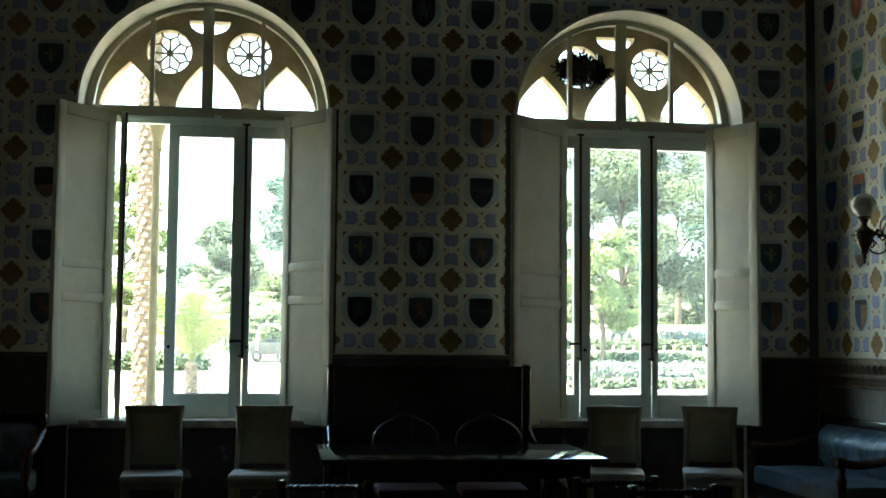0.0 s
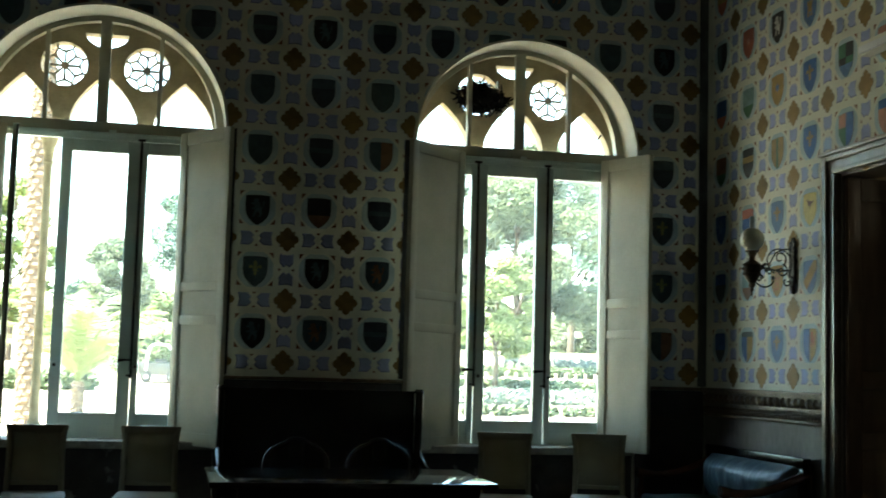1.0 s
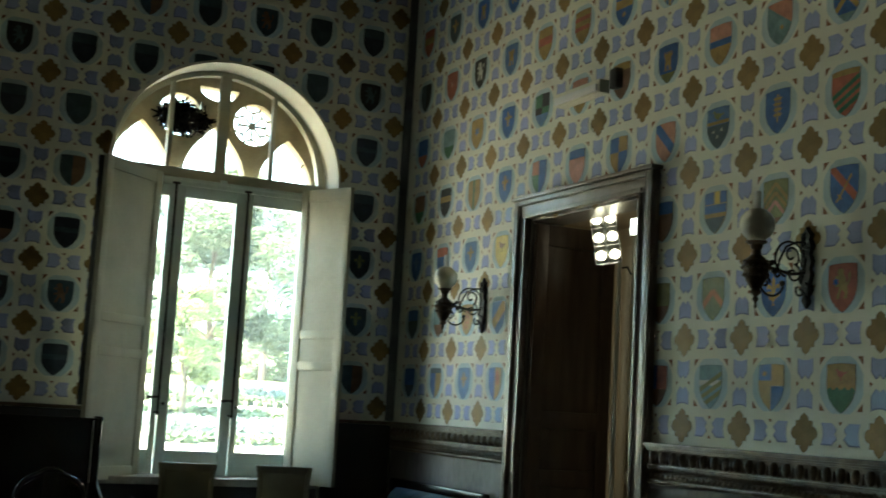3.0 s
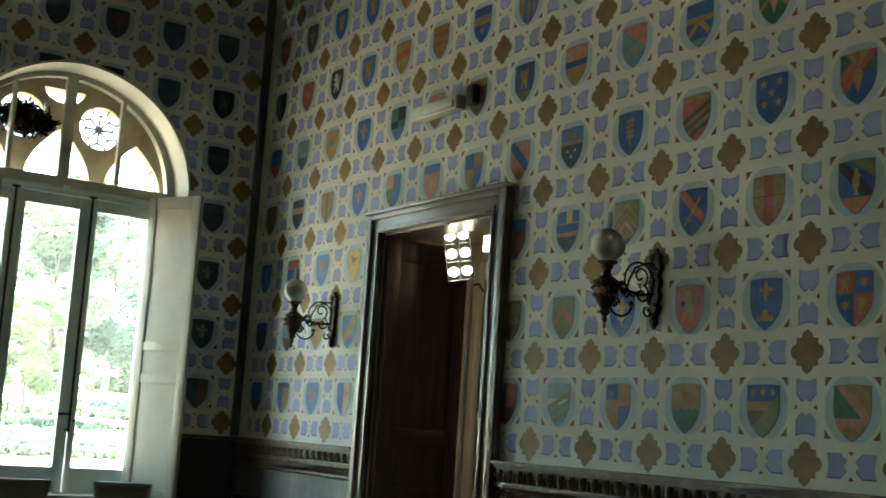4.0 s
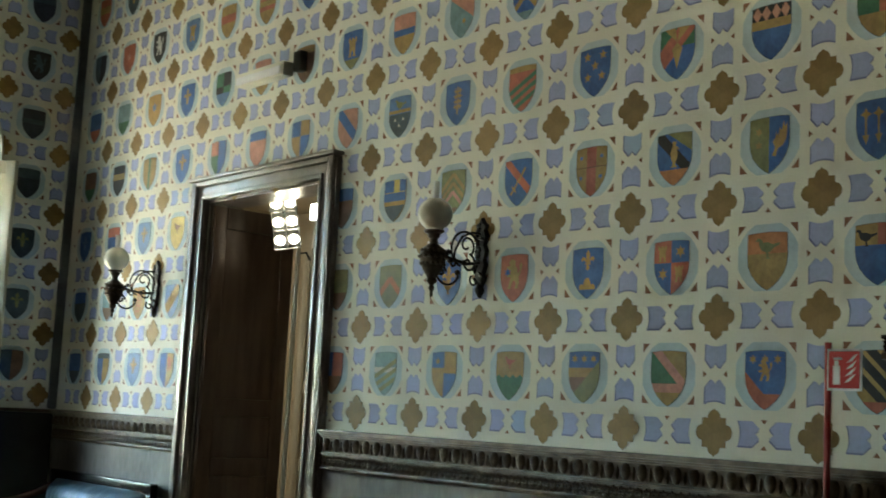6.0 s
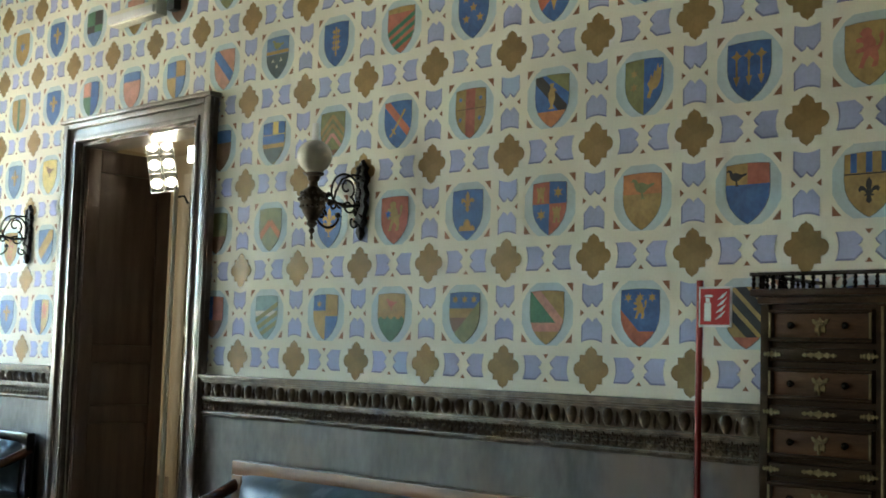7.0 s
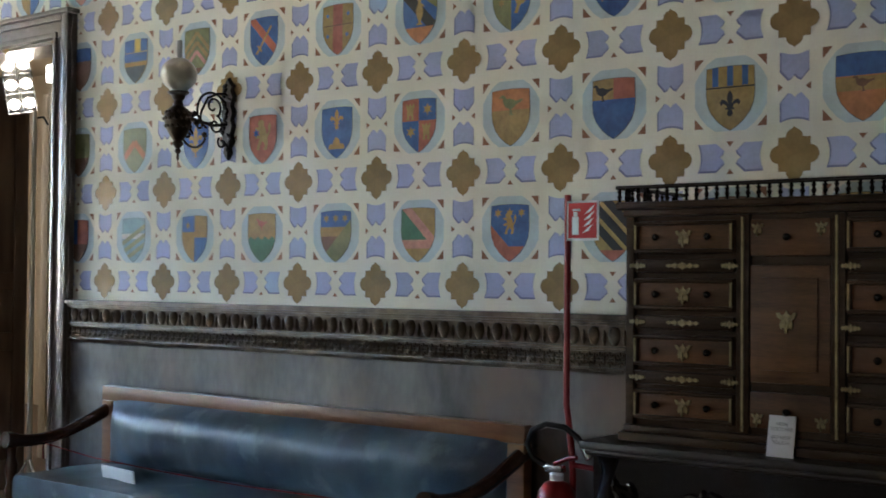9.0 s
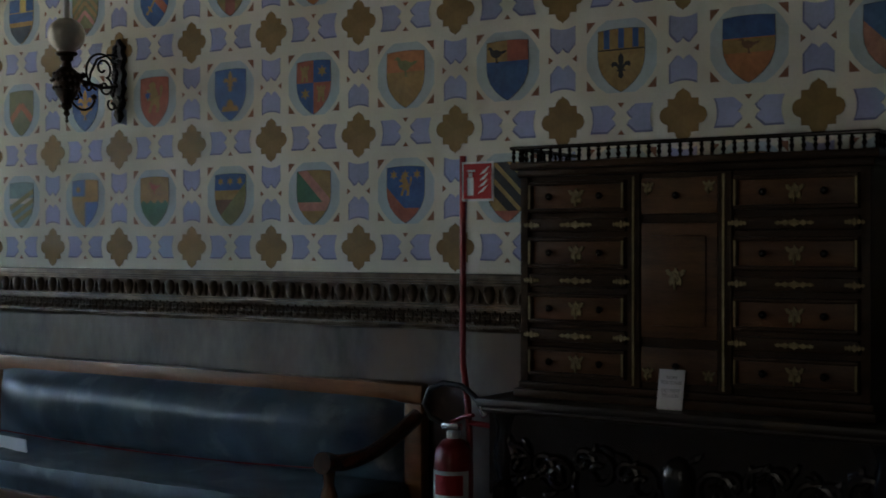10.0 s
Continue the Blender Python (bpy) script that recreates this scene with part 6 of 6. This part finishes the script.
def tree(x, y, height, spread, leaf, seed, label, low=0.35, count=5000, size=0.22):
    rnd = random.Random(seed)
    th = thing("tree", label, "tree", at=pose(x, y, gz(y)))
    bm = bmesh.new()
    top = height * 0.62
    r0 = 0.017 * height
    tube(bm, [(0, 0, -0.1), (0.1, 0, top * 0.4), (-0.15, 0.1, top * 0.75), (0.1, 0, top)], [r0 * 1.2, r0, r0 * 0.75, r0 * 0.35], 10)
    blobs = []
    for k in range(11):
        a = k * 2.4 + rnd.uniform(-0.3, 0.3)
        z = height * (low + (0.92 - low) * (k + 0.5) / 11)
        reach = spread * (0.45 + 0.55 * math.sin(math.pi * min(1, max(0.12, (z / height - low + 0.12) / (1.08 - low))))) * rnd.uniform(0.55, 0.95)
        end = (reach * math.cos(a), reach * math.sin(a), z)
        start = (0, 0, max(0.25 * height, z - reach * 0.7))
        tube(bm, [start, (end[0] * 0.5, end[1] * 0.5, (start[2] + z) / 2 + 0.1 * reach), end], [r0 * 0.4, r0 * 0.25, r0 * 0.08], 6)
        blobs.append((*end, spread * rnd.uniform(0.28, 0.42), rnd.uniform(0.55, 0.8)))
        blobs.append((end[0] * 0.5 + rnd.uniform(-0.5, 0.5), end[1] * 0.5, z + rnd.uniform(-0.3, 0.8), spread * rnd.uniform(0.22, 0.34), 0.7))
    part("trunk", bm, "trunk", th)
    me = mesh_of(leaf_cloud(rnd, blobs, count * 2.4, size * 0.62), "crown", leaf, smooth=False)
    part("crown", me, None, th)
    return th


tree(14.4, 62, 13.0, 5.4, "leafA", 1, "tall spreading holm oak with a grey-green crown", low=0.27, count=26000, size=0.16)
tree(21.5, 74, 12.2, 4.2, "leafB", 2, "dark open-crowned pine tree", low=0.42, count=7000, size=0.19)
tree(9.6, 48, 6.4, 1.9, "leafC", 3, "sunlit yellow-green garden tree", low=0.3, count=9000, size=0.11)
tree(-8.0, 80, 6.9, 2.6, "leafA", 4, "rounded dark evergreen tree", low=0.25, count=9000, size=0.15)
tree(-3.2, 70, 10.2, 2.7, "leafB", 5, "tall pine with ragged drooping boughs", low=0.48, count=6000, size=0.16)
tree(-12.3, 60, 9.6, 2.4, "leafC", 6, "tall sunlit leafy tree beside the palm", low=0.15, count=6000, size=0.16)
tree(-10.9, 86, 4.6, 2.2, "leafB", 7, "small bushy tree at the end of the path", low=0.1, count=4000, size=0.17)
tree(26.5, 85, 5.0, 3.4, "leafA", 8, "low wide tree at the edge of the lawn", low=0.12, count=7000, size=0.18)
tree(22.5, 90, 4.2, 2.8, "leafC", 9, "sunlit broad tree at the edge of the lawn", low=0.12, count=6000, size=0.18)
tree(-5.0, 92, 4.0, 3.0, "leafC", 10, "pale bushy tree far behind the path", low=0.1, count=6000, size=0.2)
tree(16.5, 88, 4.5, 3.2, "leafC", 12, "pale broad tree far behind the lawn", low=0.1, count=6000, size=0.2)
rnd = random.Random(40)
far = leaf_cloud(rnd, [(-70 + 5.5 * k + rnd.uniform(-2, 2), 150 + rnd.uniform(-8, 12), gz(150) + rnd.uniform(0, 1.2), rnd.uniform(2.2, 3.6), 0.9) for k in range(34)], 26000, 0.42)
ob = new("far_woods", mesh_of(far, "far_woods", "leafC", smooth=False))
tagged(ob, "hazy line of woods at the far edge of the garden", "woods", kind="stuff")


def palm_trunk(x, y, height, r, label):
    th = thing("palm_tree", label, "palm", at=pose(x, y, gz(y)))
    rnd = random.Random(9)
    bm = bmesh.new()
    prof = [(r * 1.25, -0.05)]
    z = 0.0
    while z < height:
        prof += [(r * rnd.uniform(0.98, 1.1), z + 0.03), (r * rnd.uniform(0.84, 0.92), z + 0.13)]
        z += 0.16
    lathe(prof, 16, bm=bm)
    for k in range(int(height * 46)):
        a, zz = k * 2.39996, k / 46
        c = Vector((r * 1.02 * math.cos(a), r * 1.02 * math.sin(a), zz))
        bmesh.ops.create_cube(bm, size=1, matrix=Matrix.Translation(c) @ Matrix.Rotation(a, 4, "Z") @ Matrix.Rotation(radians(-30), 4, "Y") @ Matrix.Diagonal((0.05, 0.11, 0.09, 1)))
    part("trunk", bm, "bark", th)
    return th, height


def frond(bm, base, a, length, lift, rnd):
    """One arching palm leaf with many narrow leaflets."""
    pts = []
    for k in range(15):
        t = k / 14
        out = length * (math.cos(lift) * t + 0.18 * t * t)
        z = length * (1.25 * math.sin(lift) * t - 0.62 * t * t)
        pts.append(Vector((base[0] + out * math.cos(a), base[1] + out * math.sin(a), base[2] + z)))
    side = Vector((-math.sin(a), math.cos(a), 0))
    for p, q in zip(pts, pts[1:]):
        bm.faces.new([bm.verts.new(v) for v in (p + 0.02 * side, q + 0.015 * side, q - 0.015 * side, p - 0.02 * side)])
    for k in range(44):
        t = 0.12 + 0.88 * k / 44
        i = min(13, int(t * 14))
        p = pts[i].lerp(pts[i + 1], t * 14 - i)
        ahead = (pts[i + 1] - pts[i]).normalized()
        L = length * 0.17 * math.sin(math.pi * (0.15 + 0.8 * t))
        for s in (-1, 1):
            tip = p + (0.62 * ahead + 0.72 * s * side + Vector((0, 0, -0.45 + rnd.uniform(-0.15, 0.15)))) * L
            w = ahead * 0.024
            bm.faces.new([bm.verts.new(v) for v in (p - w, p + w, tip)])


def palm_crown(th, z, count, length, seed, low=0.2):
    rnd = random.Random(seed)
    bm = bmesh.new()
    for k in range(count):
        frond(bm, (0, 0, z), k * 2.4, length * rnd.uniform(0.65, 1.1), rnd.uniform(low, 1.5), rnd)
    part("crown", mesh_of(bm, "crown", "frond", smooth=False), None, th)


p1, h = palm_trunk(-7.31, 22, 10.5, 0.212, "tall date palm with a rough ringed trunk")
palm_crown(p1, 10.5, 26, 3.0, 21)
p2, h = palm_trunk(-7.22, 36, 1.2, 0.19, "young feathery date palm, brightly sunlit")
palm_crown(p2, 1.2, 42, 4.6, 22, 0.85)
p3, h = palm_trunk(-8.9, 58, 1.4, 0.26, "short palm behind the young palm")
palm_crown(p3, 1.4, 26, 2.4, 23, 0.4)

# clipped hedges, borders and the stepped terrace across the lawn
rnd = random.Random(50)


def hedge(x0, x1, y, h, depth, leaf, label, size=0.12):
    blobs = [(x0 + (x1 - x0) * k / 30, y + rnd.uniform(-depth, depth) / 2, gz(y) + h * 0.5, h * 0.62, 1.0) for k in range(31)]
    ob = new("hedge", mesh_of(leaf_cloud(rnd, blobs, 3600, size), "hedge", leaf, smooth=False))
    tagged(ob, label, "hedge", kind="stuff")


hedge(4, 16, 40, 0.35, 0.8, "hedge", "low sunlit border of yellow-green plants")
hedge(5, 17, 44, 0.6, 0.8, "agave", "border of grey-green spiky plants")
hedge(8, 15, 50, 0.5, 0.8, "hedge", "clipped hedge across the lawn", 0.12)
hedge(9, 19, 58, 0.55, 0.8, "hedge", "clipped hedge across the lawn", 0.13)
hedge(14, 30, 62, 0.7, 1.0, "agave", "low border beside the far path", 0.14)
hedge(-12, -7.5, 46, 0.7, 0.8, "hedge", "low garden hedge beside the path", 0.14)
hedge(-6.6, -3.4, 55.5, 2.3, 1.0, "hedge", "tall dark rounded hedge behind the parked cart", 0.13)
for y, z in ((60, 0.35), (72, 0.5)):
    setting("terrace", boxes((9, 30, y, y + 0.4, gz(y) - 0.1, gz(y) + z)), "wallstone", "low stone terrace edge in the garden", "terrace wall")
post_me = mesh_of(lathe([(0.09, 0.0), (0.06, 0.1), (0.08, 0.3), (0.05, 0.5), (0.09, 0.62)], 8), "post", "wallstone")
row = thing("garden_balustrade", "row of small stone posts along the terrace", "balustrade", at=pose(8.0, 53, gz(53)))
for k in range(24):
    part("post", post_me, None, row, at=pose(0.5 * k, 0, 0))


cart = thing("utility_cart", "small dark utility cart with a white rounded cab frame", "vehicle", at=pose(-4.6, 50, gz(50)))
part("body", boxes((-1.1, 0.6, -0.5, 0.5, 0.3, 0.85), bevel=0.08), "darkbox", cart)
part("cab_frame", tube(bmesh.new(), [(-0.75, -0.5, 0.5), (-0.72, -0.5, 1.1), (-0.62, -0.5, 1.5), (-0.45, -0.5, 1.62), (0.1, -0.5, 1.62), (0.4, -0.5, 1.25), (0.5, -0.5, 0.85)], 0.05, 8), "paper", cart, "white rounded cab frame")
part("seat", boxes((-0.4, 0.1, -0.4, 0.4, 0.85, 1.0), bevel=0.04), "rubber", cart)
for x in (-0.75, 0.3):
    for y in (-0.48, 0.48):
        w = part("wheel", lathe([(0.2, -0.06), (0.24, -0.04), (0.24, 0.04), (0.2, 0.06)], 18, (x, y, 0.24), None, "Y"), "rubber", cart)
        part("hub", lathe([(0.1, -0.07), (0.1, 0.07)], 12, (x, y, 0.24), None, "Y"), "steel", w)
